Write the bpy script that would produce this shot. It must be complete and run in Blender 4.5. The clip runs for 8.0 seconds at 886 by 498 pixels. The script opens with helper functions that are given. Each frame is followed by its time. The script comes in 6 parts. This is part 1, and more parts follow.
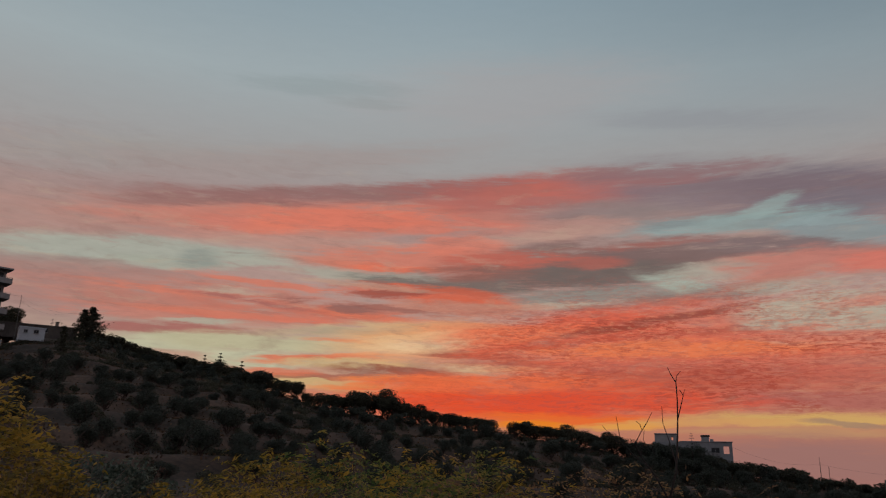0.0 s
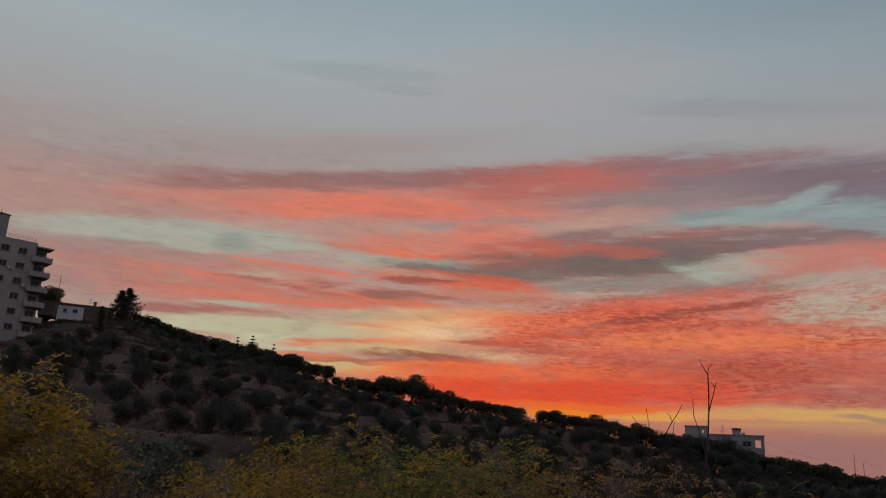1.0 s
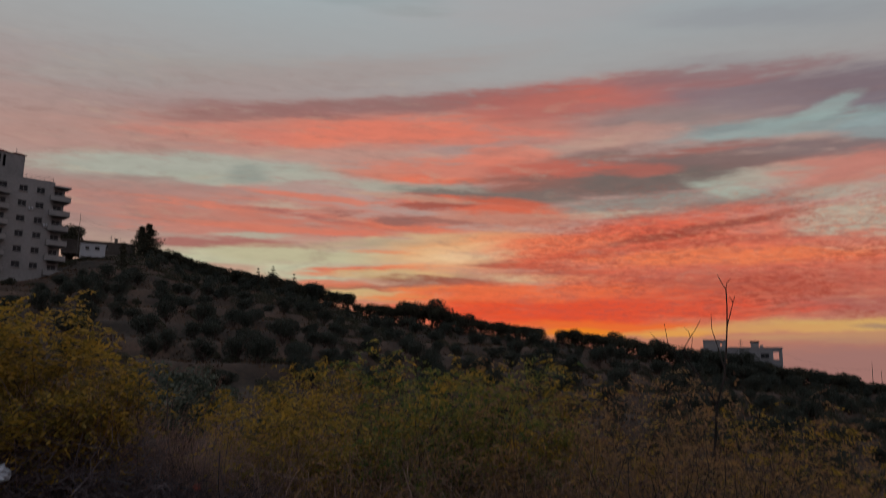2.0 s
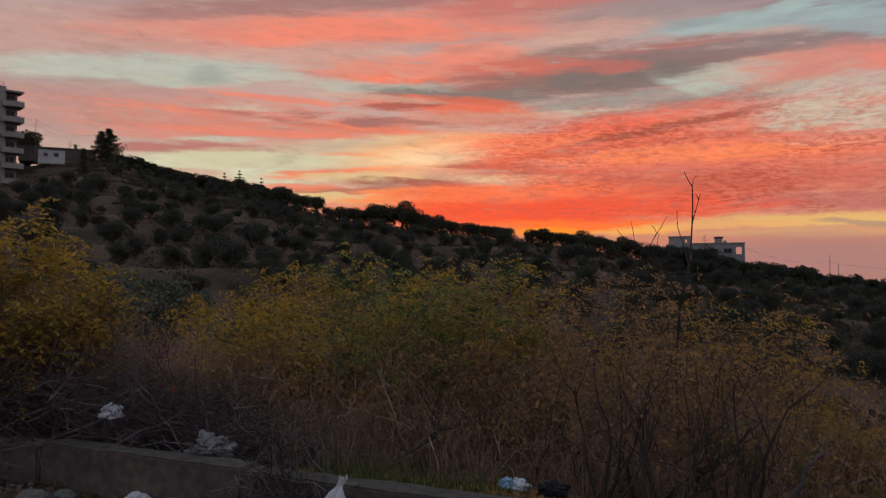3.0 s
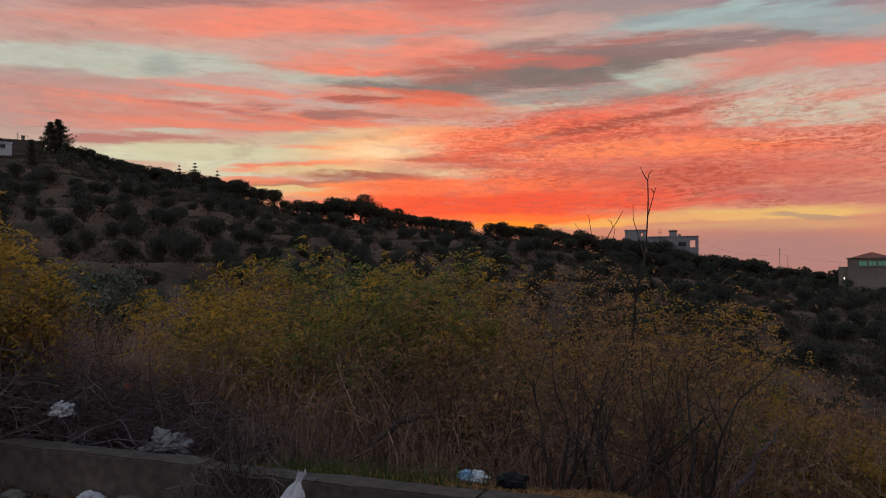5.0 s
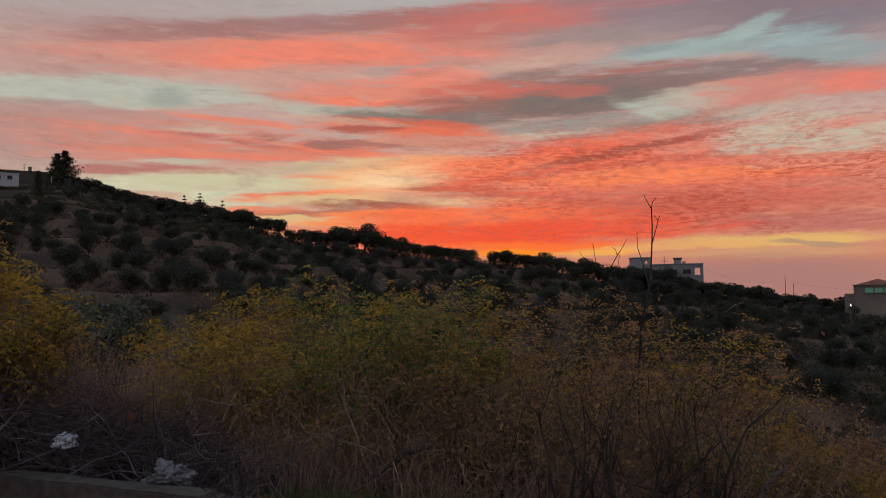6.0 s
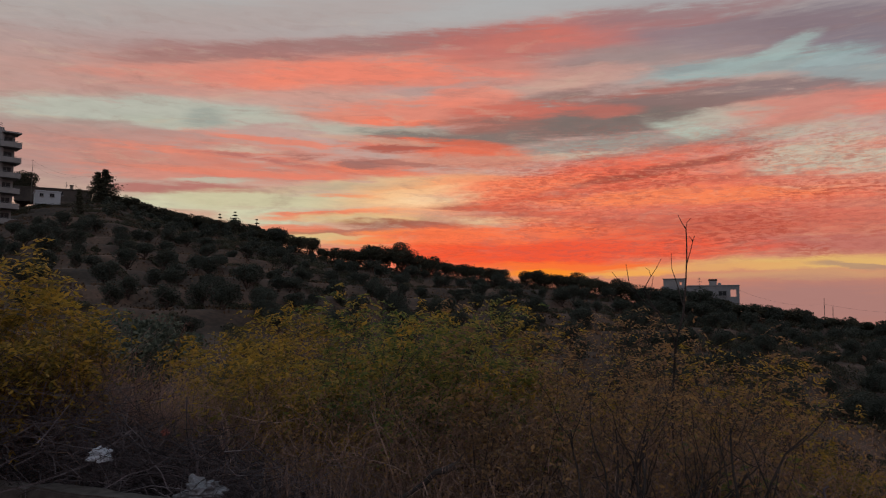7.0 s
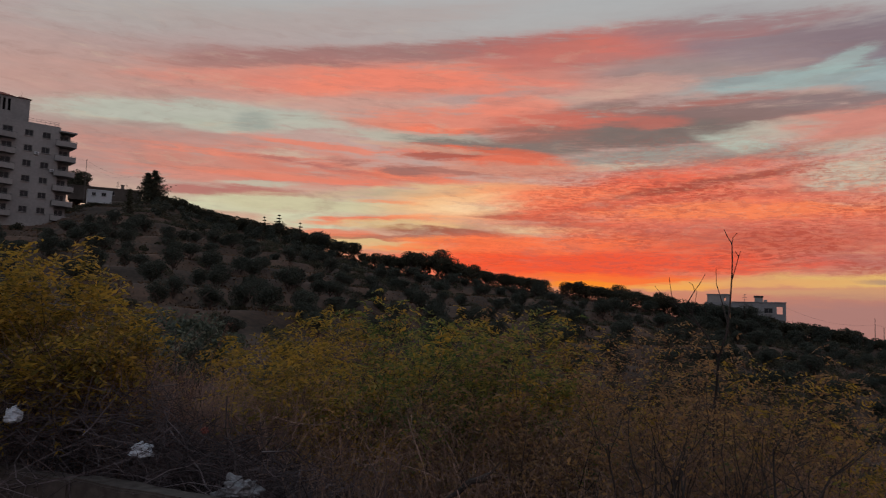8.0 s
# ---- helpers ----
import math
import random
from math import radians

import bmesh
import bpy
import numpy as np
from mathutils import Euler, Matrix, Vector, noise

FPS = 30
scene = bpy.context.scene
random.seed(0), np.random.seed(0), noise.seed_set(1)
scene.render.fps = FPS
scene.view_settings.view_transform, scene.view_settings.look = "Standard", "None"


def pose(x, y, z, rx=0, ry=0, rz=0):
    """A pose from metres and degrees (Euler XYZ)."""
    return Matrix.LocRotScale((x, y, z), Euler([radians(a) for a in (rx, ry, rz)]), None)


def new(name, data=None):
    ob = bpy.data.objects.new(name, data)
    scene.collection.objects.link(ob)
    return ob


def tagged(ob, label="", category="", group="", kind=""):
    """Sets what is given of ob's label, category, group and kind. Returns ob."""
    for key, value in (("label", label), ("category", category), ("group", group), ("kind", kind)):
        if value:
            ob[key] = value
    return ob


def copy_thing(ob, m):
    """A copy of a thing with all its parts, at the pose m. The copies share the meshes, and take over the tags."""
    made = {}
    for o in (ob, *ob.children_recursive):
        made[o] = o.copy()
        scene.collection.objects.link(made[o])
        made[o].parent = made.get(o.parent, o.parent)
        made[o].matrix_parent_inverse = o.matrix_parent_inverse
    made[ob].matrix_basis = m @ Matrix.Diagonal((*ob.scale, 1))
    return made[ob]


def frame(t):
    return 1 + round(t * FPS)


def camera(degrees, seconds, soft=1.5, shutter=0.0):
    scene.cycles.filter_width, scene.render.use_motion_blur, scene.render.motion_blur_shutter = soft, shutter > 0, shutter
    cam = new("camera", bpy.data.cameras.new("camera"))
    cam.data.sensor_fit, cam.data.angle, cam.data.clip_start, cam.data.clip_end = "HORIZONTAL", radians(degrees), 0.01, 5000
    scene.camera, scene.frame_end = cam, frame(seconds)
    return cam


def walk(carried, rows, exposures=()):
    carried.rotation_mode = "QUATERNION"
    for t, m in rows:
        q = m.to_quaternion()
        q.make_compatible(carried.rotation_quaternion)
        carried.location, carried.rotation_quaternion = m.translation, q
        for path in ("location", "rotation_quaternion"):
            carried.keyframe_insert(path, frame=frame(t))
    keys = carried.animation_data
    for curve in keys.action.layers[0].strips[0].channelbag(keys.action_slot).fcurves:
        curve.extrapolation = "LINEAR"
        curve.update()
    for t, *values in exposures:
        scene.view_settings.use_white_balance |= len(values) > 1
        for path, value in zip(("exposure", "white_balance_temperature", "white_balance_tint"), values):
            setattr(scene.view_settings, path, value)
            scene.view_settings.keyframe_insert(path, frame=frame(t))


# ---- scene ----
# ---- camera and its walk ----
EYE = (0.0, 0.0, 1.6)
TURNS = (
    (0.0, 0.0, 16.159, -1.371), (0.5, 1.106, 15.806, -2.458), (1.0, 2.018, 15.111, -2.849), (1.5, 3.022, 13.329, -2.29),
    (2.0, 3.629, 9.436, -1.104), (2.2, 3.472, 7.405, -0.698), (3.3, 0.684, 1.251, 0.169), (3.5, 0.282, 0.966, 0.201),
    (4.0, -0.614, 0.739, 0.266), (4.5, -1.335, 0.919, 0.287), (4.7, -1.6, 1.131, 0.258), (6.0, -1.267, 3.746, 0.519),
    (6.5, -0.18, 4.665, 0.442), (7.0, 1.073, 5.2, -0.072), (7.5, 2.528, 5.459, -0.985), (8.0, 3.962, 5.737, -1.925),
)
cam = camera(60.13, 8.0, soft=1.0, shutter=0.6)
walk(cam, [(t, pose(*EYE, 90 + pitch, roll, yaw)) for t, yaw, pitch, roll in TURNS],
     exposures=((0.0, -0.4), (1.5, -0.36), (2.2, -0.3), (3.3, 0.1), (4.7, 0.1), (6.5, -0.07), (8.0, -0.07)))


# ---- small helpers ----
def srgb(r, g, b):
    return tuple((v / 255 / 12.92 if v < 10.3 else ((v / 255 + 0.055) / 1.055) ** 2.4) for v in (r, g, b))


def polar(az, el, r):
    """A place r metres away on the level, in the direction az (degrees to the right of north) and el (degrees up), seen from the eye."""
    a = radians(az)
    return Vector((r * math.sin(a), r * math.cos(a), EYE[2] + r * math.tan(radians(el))))


def smooth(a, b, v):
    k = np.clip((v - a) / (b - a), 0, 1)
    return k * k * (3 - 2 * k)


# ---- the dusk sky ----
world = bpy.data.worlds.new("dusk_sky")
scene.world = world
world.use_nodes = True
WN, WL = world.node_tree.nodes, world.node_tree.links
WN.clear()


def wmath(op, a, b=None, c=None, clamp=False):
    n = WN.new("ShaderNodeMath")
    n.operation, n.use_clamp = op, clamp
    for i, v in enumerate((a, b, c)):
        if v is None:
            continue
        if isinstance(v, (int, float)):
            n.inputs[i].default_value = v
        else:
            WL.new(v, n.inputs[i])
    return n.outputs[0]


def wmix(fac, a, b):
    n = WN.new("ShaderNodeMix")
    n.data_type = "RGBA"
    for i, v in ((0, fac), (6, a), (7, b)):
        if isinstance(v, (int, float)):
            n.inputs[i].default_value = v
        elif isinstance(v, tuple):
            n.inputs[i].default_value = (*v, 1)
        else:
            WL.new(v, n.inputs[i])
    return n.outputs[2]


def wrange(v, a, b, lo=0.0, hi=1.0):
    n = WN.new("ShaderNodeMapRange")
    n.interpolation_type = "SMOOTHSTEP"
    WL.new(v, n.inputs[0])
    for i, q in enumerate((a, b, lo, hi)):
        n.inputs[i + 1].default_value = q
    return n.outputs[0]


def wvec(x, y, z=0.0):
    n = WN.new("ShaderNodeCombineXYZ")
    for i, v in enumerate((x, y, z)):
        if isinstance(v, (int, float)):
            n.inputs[i].default_value = v
        else:
            WL.new(v, n.inputs[i])
    return n.outputs[0]


def wnoise(vec, sx, sy, scale=1.0, detail=6.0, rough=0.55, seed=0.0, tilt=0.0, distort=0.0):
    m = WN.new("ShaderNodeMapping")
    m.inputs["Location"].default_value = (seed, seed * 0.7, seed)
    m.inputs["Rotation"].default_value = (0, 0, radians(tilt))
    m.inputs["Scale"].default_value = (sx, sy, 1)
    WL.new(vec, m.inputs[0])
    n = WN.new("ShaderNodeTexNoise")
    n.inputs["Scale"].default_value, n.inputs["Detail"].default_value = scale, detail
    n.inputs["Roughness"].default_value, n.inputs["Distortion"].default_value = rough, distort
    WL.new(m.outputs[0], n.inputs["Vector"])
    return n.outputs[0]


coord = WN.new("ShaderNodeTexCoord")
parts3 = WN.new("ShaderNodeSeparateXYZ")
WL.new(coord.outputs["Generated"], parts3.inputs[0])
DEG = 180 / math.pi
sky_az = wmath("MULTIPLY", wmath("ARCTAN2", parts3.outputs[0], parts3.outputs[1]), DEG)
sky_el = wmath("MULTIPLY", wmath("ARCSINE", parts3.outputs[2]), DEG)
sky_flat = wvec(sky_az, sky_el)

# slow drift of the cloud edges, then finer curls
drift_a = wnoise(sky_flat, 0.06, 0.2, seed=3.1, detail=4)
drift_b = wnoise(sky_flat, 0.07, 0.28, seed=11.7, detail=8, rough=0.62)
az_w = wmath("ADD", sky_az, wmath("MULTIPLY", wmath("SUBTRACT", drift_a, 0.5), 2.2))
el_w = wmath("ADD", sky_el, wmath("MULTIPLY", wmath("SUBTRACT", drift_b, 0.5), 0.8))
curl = wnoise(sky_flat, 0.3, 1.6, seed=15.0, detail=8, rough=0.68, tilt=-4)
el_w = wmath("ADD", el_w, wmath("MULTIPLY", wmath("SUBTRACT", curl, 0.5), 0.9))
sky_warp = wvec(az_w, el_w)
# combed streaks, the grain of the cirrus
grain = wnoise(sky_flat, 0.10, 0.75, seed=21.0, detail=9, rough=0.62, tilt=-4, distort=0.6)
fine = wnoise(sky_flat, 0.45, 1.9, seed=5.0, detail=7, rough=0.65, tilt=-3, distort=0.4)

wisps = wnoise(sky_flat, 0.3, 3.4, seed=27.0, detail=6, rough=0.6, tilt=-3, distort=0.5)
ragged = wmath("ADD", wmath("MULTIPLY", wmath("SUBTRACT", grain, 0.5), 1.9), wmath("MULTIPLY", wmath("SUBTRACT", fine, 0.5), 0.8))
ragged = wmath("MULTIPLY_ADD", wmath("SUBTRACT", wisps, 0.5), 0.9, ragged)

# clear-sky gradient by height, from the horizon to overhead
height = wmath("DIVIDE", el_w, 90.0, clamp=True)
ramp = WN.new("ShaderNodeValToRGB")
WL.new(height, ramp.inputs[0])
STOPS = ((0.0, (178, 124, 112)), (2.5, (206, 134, 108)), (5.5, (220, 156, 124)), (8.5, (204, 176, 156)), (12.0, (198, 166, 156)),
         (16.0, (190, 158, 150)), (19.0, (180, 156, 152)), (22.0, (178, 175, 174)), (28.0, (178, 190, 194)), (36.0, (152, 174, 186)), (90.0, (154, 172, 190)))
while len(ramp.color_ramp.elements) < len(STOPS):
    ramp.color_ramp.elements.new(0.5)
for e, (deg, c) in zip(ramp.color_ramp.elements, STOPS):
    e.position, e.color = deg / 90, (*srgb(*c), 1)
east = wmix(wrange(sky_el, 0, 40), srgb(192, 182, 188), srgb(160, 172, 188))
away = wrange(wmath("ABSOLUTE", sky_az), 50, 130)
# the deep blue side, high to the north
north = wmath("MULTIPLY", wmath("MULTIPLY", wrange(sky_az, -5, 45), wrange(sky_el, 18, 34)), 0.65)
sky_now = wmix(away, wmix(north, ramp.outputs[0], srgb(104, 128, 144)), east)


def cloud(az, el, half, thick, tilt, rgb, cover=0.8, rag=0.8, soft=0.5):
    """A bank of cloud lying over the sky so far: its middle, half length and half thickness in degrees, its tilt, colour and density."""
    global sky_now
    m = WN.new("ShaderNodeMapping")
    m.vector_type = "TEXTURE"
    m.inputs["Location"].default_value = (az, el, 0)
    m.inputs["Rotation"].default_value = (0, 0, radians(tilt))
    m.inputs["Scale"].default_value = (half * 1.7, thick * 1.7, 1)
    WL.new(sky_warp, m.inputs[0])
    bell = WN.new("ShaderNodeTexGradient")
    bell.gradient_type = "SPHERICAL"
    WL.new(m.outputs[0], bell.inputs[0])
    edge = wmath("MULTIPLY", bell.outputs[1], torn[rag])
    sky_now = wmix(wrange(edge, 0.16 - 0.1 * soft, 0.44 + 0.4 * soft, 0, cover), sky_now, srgb(*rgb))


# how much the streaks tear a bank's edge, from hardly to wholly
torn = {k / 10: wmath("MULTIPLY_ADD", ragged, k / 10 * 1.6, 1.0) for k in range(3, 15)}

# thin haze high up
cloud(4.7, 27.5, 11.9, 2.43, 2, (184, 176, 176), 0.5, rag=0.4, soft=0.9)
cloud(-11.1, 27.6, 6.8, 0.64, 1, (160, 172, 174), 0.5, rag=0.8, soft=0.9)
cloud(-6.9, 26.7, 2.8, 0.37, 1, (164, 170, 170), 0.45, rag=0.8, soft=0.9)
cloud(20.0, 24.7, 8.6, 0.78, -7, (158, 160, 166), 0.5, rag=0.6, soft=0.9)
cloud(-26.2, 20.7, 9.0, 1.13, 10, (176, 172, 168), 0.6, rag=0.5, soft=0.9)
cloud(-13.3, 21.9, 14.1, 0.98, 7, (178, 162, 158), 0.6, rag=0.6, soft=0.9)
# the upper banks, coral with a mauve upper edge
cloud(-28.2, 11.2, 9.3, 2.94, 5, (176, 142, 136), 0.85, rag=0.4, soft=0.9)
cloud(-25.3, 16.2, 12.0, 1.61, 6, (193, 151, 141), 0.8, rag=0.5, soft=0.9)
cloud(-11.0, 18.1, 13.6, 1.65, 5, (222, 137, 118), 0.85, rag=0.5, soft=0.8)
cloud(3.6, 18.5, 6.0, 1.59, 2, (212, 136, 120), 0.8, rag=0.6, soft=0.8)
cloud(-7.6, 18.2, 7.2, 0.79, 4, (244, 134, 109), 0.75, rag=0.9, soft=0.6)
cloud(-14.2, 17.0, 2.4, 0.47, 4, (250, 140, 113), 0.6, rag=1, soft=0.6)
cloud(-17.2, 17.0, 2.0, 0.54, 5, (225, 137, 120), 0.6, rag=1, soft=0.6)
cloud(-3.3, 17.7, 4.7, 0.48, -1, (238, 135, 112), 0.6, rag=1, soft=0.6)
cloud(-22.4, 17.2, 4.8, 0.37, 8, (214, 142, 127), 0.6, rag=1, soft=0.6)
cloud(2.7, 18.1, 3.5, 0.32, -5, (232, 133, 114), 0.6, rag=1, soft=0.6)
cloud(-7.6, 19.9, 15.0, 0.66, 5, (156, 114, 112), 0.8, rag=0.7, soft=0.6)
cloud(-20.6, 18.2, 5.0, 0.41, 7, (160, 120, 116), 0.7, rag=0.8, soft=0.6)
cloud(2.3, 20.8, 6.5, 0.62, 2, (170, 112, 108), 0.7, rag=0.8, soft=0.6)
cloud(7.5, 20.3, 8.9, 1.48, 2, (192, 114, 106), 0.8, rag=0.6, soft=0.6)
cloud(10.9, 20.8, 4.2, 0.92, -4, (214, 115, 101), 0.7, rag=1, soft=0.6)
cloud(5.4, 20.5, 2.6, 0.55, 7, (206, 119, 106), 0.5, rag=1, soft=0.6)
cloud(21.3, 19.5, 9.9, 1.91, -9, (144, 126, 132), 0.9, rag=0.5, soft=0.8)
cloud(28.8, 18.7, 5.8, 1.92, -10, (132, 124, 134), 0.9, rag=0.5, soft=0.8)
cloud(17.1, 20.8, 4.4, 0.37, -1, (178, 116, 112), 0.5, rag=1, soft=0.6)
cloud(16.5, 21.4, 7.9, 0.52, -1, (158, 122, 124), 0.75, rag=0.8, soft=0.7)
cloud(26.5, 19.4, 6.9, 0.83, -7, (138, 118, 124), 0.7, rag=0.8, soft=0.7)
# grey-green gaps and the mauve bank between
cloud(12.1, 18.6, 5.8, 0.78, -2, (156, 138, 136), 0.75, rag=0.7, soft=0.6)
cloud(20.1, 17.4, 7.6, 0.64, 1, (156, 178, 176), 0.85, rag=1, soft=0.6)
cloud(23.5, 18.2, 2.1, 0.48, 15, (164, 182, 178), 0.75, rag=1, soft=0.6)
cloud(28.4, 16.1, 4.8, 0.86, -9, (148, 164, 166), 0.85, rag=0.8, soft=0.6)
cloud(15.0, 17.6, 3.2, 0.35, 0, (140, 146, 148), 0.6, rag=1, soft=0.6)
cloud(27.4, 16.9, 3.8, 0.25, -4, (162, 178, 178), 0.6, rag=1, soft=0.6)
cloud(9.6, 17.5, 4.6, 0.71, 3, (202, 154, 142), 0.75, rag=0.8, soft=0.6)
cloud(6.6, 17.0, 5.1, 0.40, 5, (206, 166, 150), 0.6, rag=1, soft=0.6)
cloud(-23.4, 14.3, 10.8, 0.90, 4, (184, 188, 174), 0.9, rag=0.7, soft=0.6)
cloud(-20.1, 13.8, 4.2, 0.46, 2, (186, 188, 172), 0.8, rag=1, soft=0.6)
cloud(-18.4, 14.2, 1.6, 0.59, 4, (152, 158, 150), 0.75, rag=1, soft=0.6)
cloud(-14.8, 14.5, 2.8, 0.56, 0, (184, 188, 174), 0.75, rag=1, soft=0.6)
cloud(-7.2, 14.0, 8.8, 0.45, -2, (188, 184, 168), 0.85, rag=1, soft=0.6)
cloud(-2.5, 13.9, 3.9, 0.41, -6, (164, 172, 162), 0.75, rag=1, soft=0.6)
cloud(-10.9, 16.0, 9.1, 0.56, 1, (206, 160, 146), 0.7, rag=0.9, soft=0.6)
cloud(-28.3, 12.8, 5.3, 0.51, 3, (176, 150, 142), 0.7, rag=0.9, soft=0.6)
cloud(-3.7, 15.3, 8.1, 0.86, 1, (230, 136, 114), 0.85, rag=0.9, soft=0.6)
cloud(-4.8, 14.7, 4.3, 0.29, -1, (246, 127, 96), 0.75, rag=1.1, soft=0.6)
cloud(1.0, 16.2, 3.4, 0.69, -1, (240, 139, 116), 0.75, rag=1, soft=0.6)
cloud(-9.3, 15.0, 2.9, 0.40, 2, (220, 144, 124), 0.6, rag=1, soft=0.6)
cloud(3.6, 14.6, 3.4, 0.61, 3, (228, 116, 91), 0.8, rag=1, soft=0.6)
cloud(-3.3, 13.6, 4.3, 0.33, -3, (124, 118, 112), 0.9, rag=1, soft=0.6)
cloud(-0.7, 13.9, 1.7, 0.25, -19, (150, 140, 132), 0.6, rag=1, soft=0.6)
cloud(7.8, 14.7, 8.4, 1.46, 4, (146, 108, 100), 0.92, rag=0.8, soft=0.6)
cloud(16.1, 15.4, 8.7, 1.10, -1, (136, 112, 109), 0.92, rag=0.8, soft=0.6)
cloud(24.1, 15.5, 6.9, 0.56, -7, (140, 120, 120), 0.88, rag=0.9, soft=0.6)
cloud(11.6, 14.1, 6.2, 0.89, -0, (124, 112, 107), 0.9, rag=0.9, soft=0.6)
cloud(5.3, 15.4, 4.7, 0.49, 2, (214, 113, 96), 0.75, rag=1.1, soft=0.6)
cloud(11.0, 15.2, 2.5, 0.48, -3, (198, 108, 94), 0.65, rag=1.1, soft=0.6)
cloud(3.5, 13.4, 4.3, 0.45, -1, (132, 118, 112), 0.85, rag=1, soft=0.6)
cloud(14.5, 16.2, 4.8, 0.28, 2, (190, 112, 100), 0.5, rag=1.1, soft=0.6)
cloud(10.7, 12.5, 7.8, 0.65, 2, (150, 152, 144), 0.9, rag=0.9, soft=0.6)
cloud(9.5, 12.0, 5.4, 0.25, 1, (196, 190, 170), 0.8, rag=1, soft=0.6)
cloud(15.6, 12.1, 6.0, 0.36, 4, (130, 128, 122), 0.8, rag=1, soft=0.6)
cloud(20.2, 14.1, 4.2, 0.62, 4, (190, 188, 172), 0.85, rag=1, soft=0.6)
cloud(17.6, 13.1, 2.8, 0.51, -14, (180, 190, 176), 0.85, rag=1, soft=0.6)
cloud(21.1, 12.7, 3.0, 0.43, 1, (132, 138, 136), 0.8, rag=1, soft=0.6)
cloud(18.2, 12.4, 4.3, 0.32, 1, (138, 140, 134), 0.7, rag=1, soft=0.6)
cloud(26.6, 14.1, 6.2, 0.96, -1, (212, 136, 122), 0.9, rag=0.8, soft=0.6)
cloud(30.1, 13.9, 2.6, 0.57, 1, (234, 129, 112), 0.75, rag=1, soft=0.6)
cloud(22.6, 13.1, 3.7, 0.38, 7, (204, 140, 124), 0.6, rag=1, soft=0.6)
# combed red streaks on the south side
cloud(-18.5, 11.1, 11.0, 1.42, -2, (209, 137, 120), 0.85, rag=0.7, soft=0.8)
cloud(-9.2, 11.2, 9.5, 0.99, -4, (222, 126, 104), 0.8, rag=0.8, soft=0.6)
cloud(1.0, 11.9, 5.1, 0.67, -1, (216, 140, 116), 0.8, rag=0.8, soft=0.6)
cloud(-20.4, 11.8, 4.5, 0.27, -3, (230, 136, 112), 0.75, rag=1.2, soft=0.6)
cloud(-14.2, 10.4, 6.4, 0.24, 0, (235, 131, 106), 0.75, rag=1.2, soft=0.6)
cloud(-11.7, 12.8, 6.1, 0.24, -3, (234, 131, 105), 0.75, rag=1.2, soft=0.6)
cloud(-5.9, 11.0, 5.5, 0.37, -4, (244, 130, 98), 0.75, rag=1.2, soft=0.6)
cloud(-14.6, 11.5, 4.4, 0.24, -4, (170, 110, 104), 0.75, rag=1.2, soft=0.6)
cloud(-9.2, 11.7, 3.7, 0.33, -4, (146, 108, 102), 0.8, rag=1.2, soft=0.6)
cloud(-3.8, 11.6, 4.3, 0.21, -6, (160, 104, 94), 0.65, rag=1.2, soft=0.6)
cloud(-2.0, 12.9, 6.0, 0.50, -3, (232, 109, 79), 0.85, rag=1.1, soft=0.6)
cloud(-5.0, 12.7, 3.0, 0.29, 3, (168, 90, 78), 0.8, rag=1.1, soft=0.6)
cloud(1.0, 13.1, 3.0, 0.29, -4, (206, 108, 86), 0.6, rag=1.1, soft=0.6)
cloud(-15.8, 12.1, 2.8, 0.24, -0, (204, 186, 166), 0.7, rag=1.1, soft=0.6)
cloud(-7.2, 13.3, 5.1, 0.21, -3, (206, 172, 150), 0.6, rag=1.1, soft=0.6)
cloud(-24.0, 9.9, 4.6, 0.31, 1, (216, 141, 124), 0.7, rag=1.1, soft=0.6)
cloud(-18.5, 10.6, 6.5, 0.20, -0, (225, 136, 113), 0.6, rag=1.2, soft=0.6)
cloud(-19.6, 9.1, 4.9, 0.44, 1, (181, 112, 104), 0.85, rag=1, soft=0.6)
cloud(-17.9, 9.8, 2.7, 0.18, 2, (192, 188, 168), 0.8, rag=1, soft=0.6)
cloud(-15.3, 9.1, 2.8, 0.24, -1, (188, 121, 108), 0.6, rag=1, soft=0.6)
# pale openings above the hill, and the glow where the sun went down
cloud(-20.7, 8.2, 6.0, 0.51, 3, (208, 206, 174), 0.95, rag=0.8, soft=0.6)
cloud(-12.9, 8.6, 7.7, 0.62, 1, (206, 198, 162), 0.95, rag=0.8, soft=0.6)
cloud(-5.9, 10.0, 6.7, 0.50, 5, (214, 188, 150), 0.9, rag=0.9, soft=0.6)
cloud(-14.1, 7.5, 3.6, 0.57, 1, (208, 206, 174), 0.95, rag=0.7, soft=0.6)
cloud(-7.6, 9.8, 4.2, 0.25, 3, (178, 164, 142), 0.6, rag=1.1, soft=0.6)
cloud(-8.0, 9.1, 2.5, 0.17, 1, (242, 132, 98), 0.75, rag=1.1, soft=0.6)
cloud(-9.2, 7.8, 5.0, 0.25, 4, (246, 123, 87), 0.85, rag=1.1, soft=0.6)
cloud(-11.7, 7.4, 2.4, 0.17, 3, (240, 141, 103), 0.6, rag=1.1, soft=0.6)
cloud(-6.3, 7.4, 5.0, 0.34, 0, (224, 192, 140), 0.9, rag=1, soft=0.6)
cloud(-8.8, 5.9, 5.8, 0.38, -4, (226, 194, 138), 0.9, rag=0.8, soft=0.6)
cloud(-9.2, 6.5, 4.5, 0.17, 1, (176, 100, 82), 0.75, rag=1.1, soft=0.6)
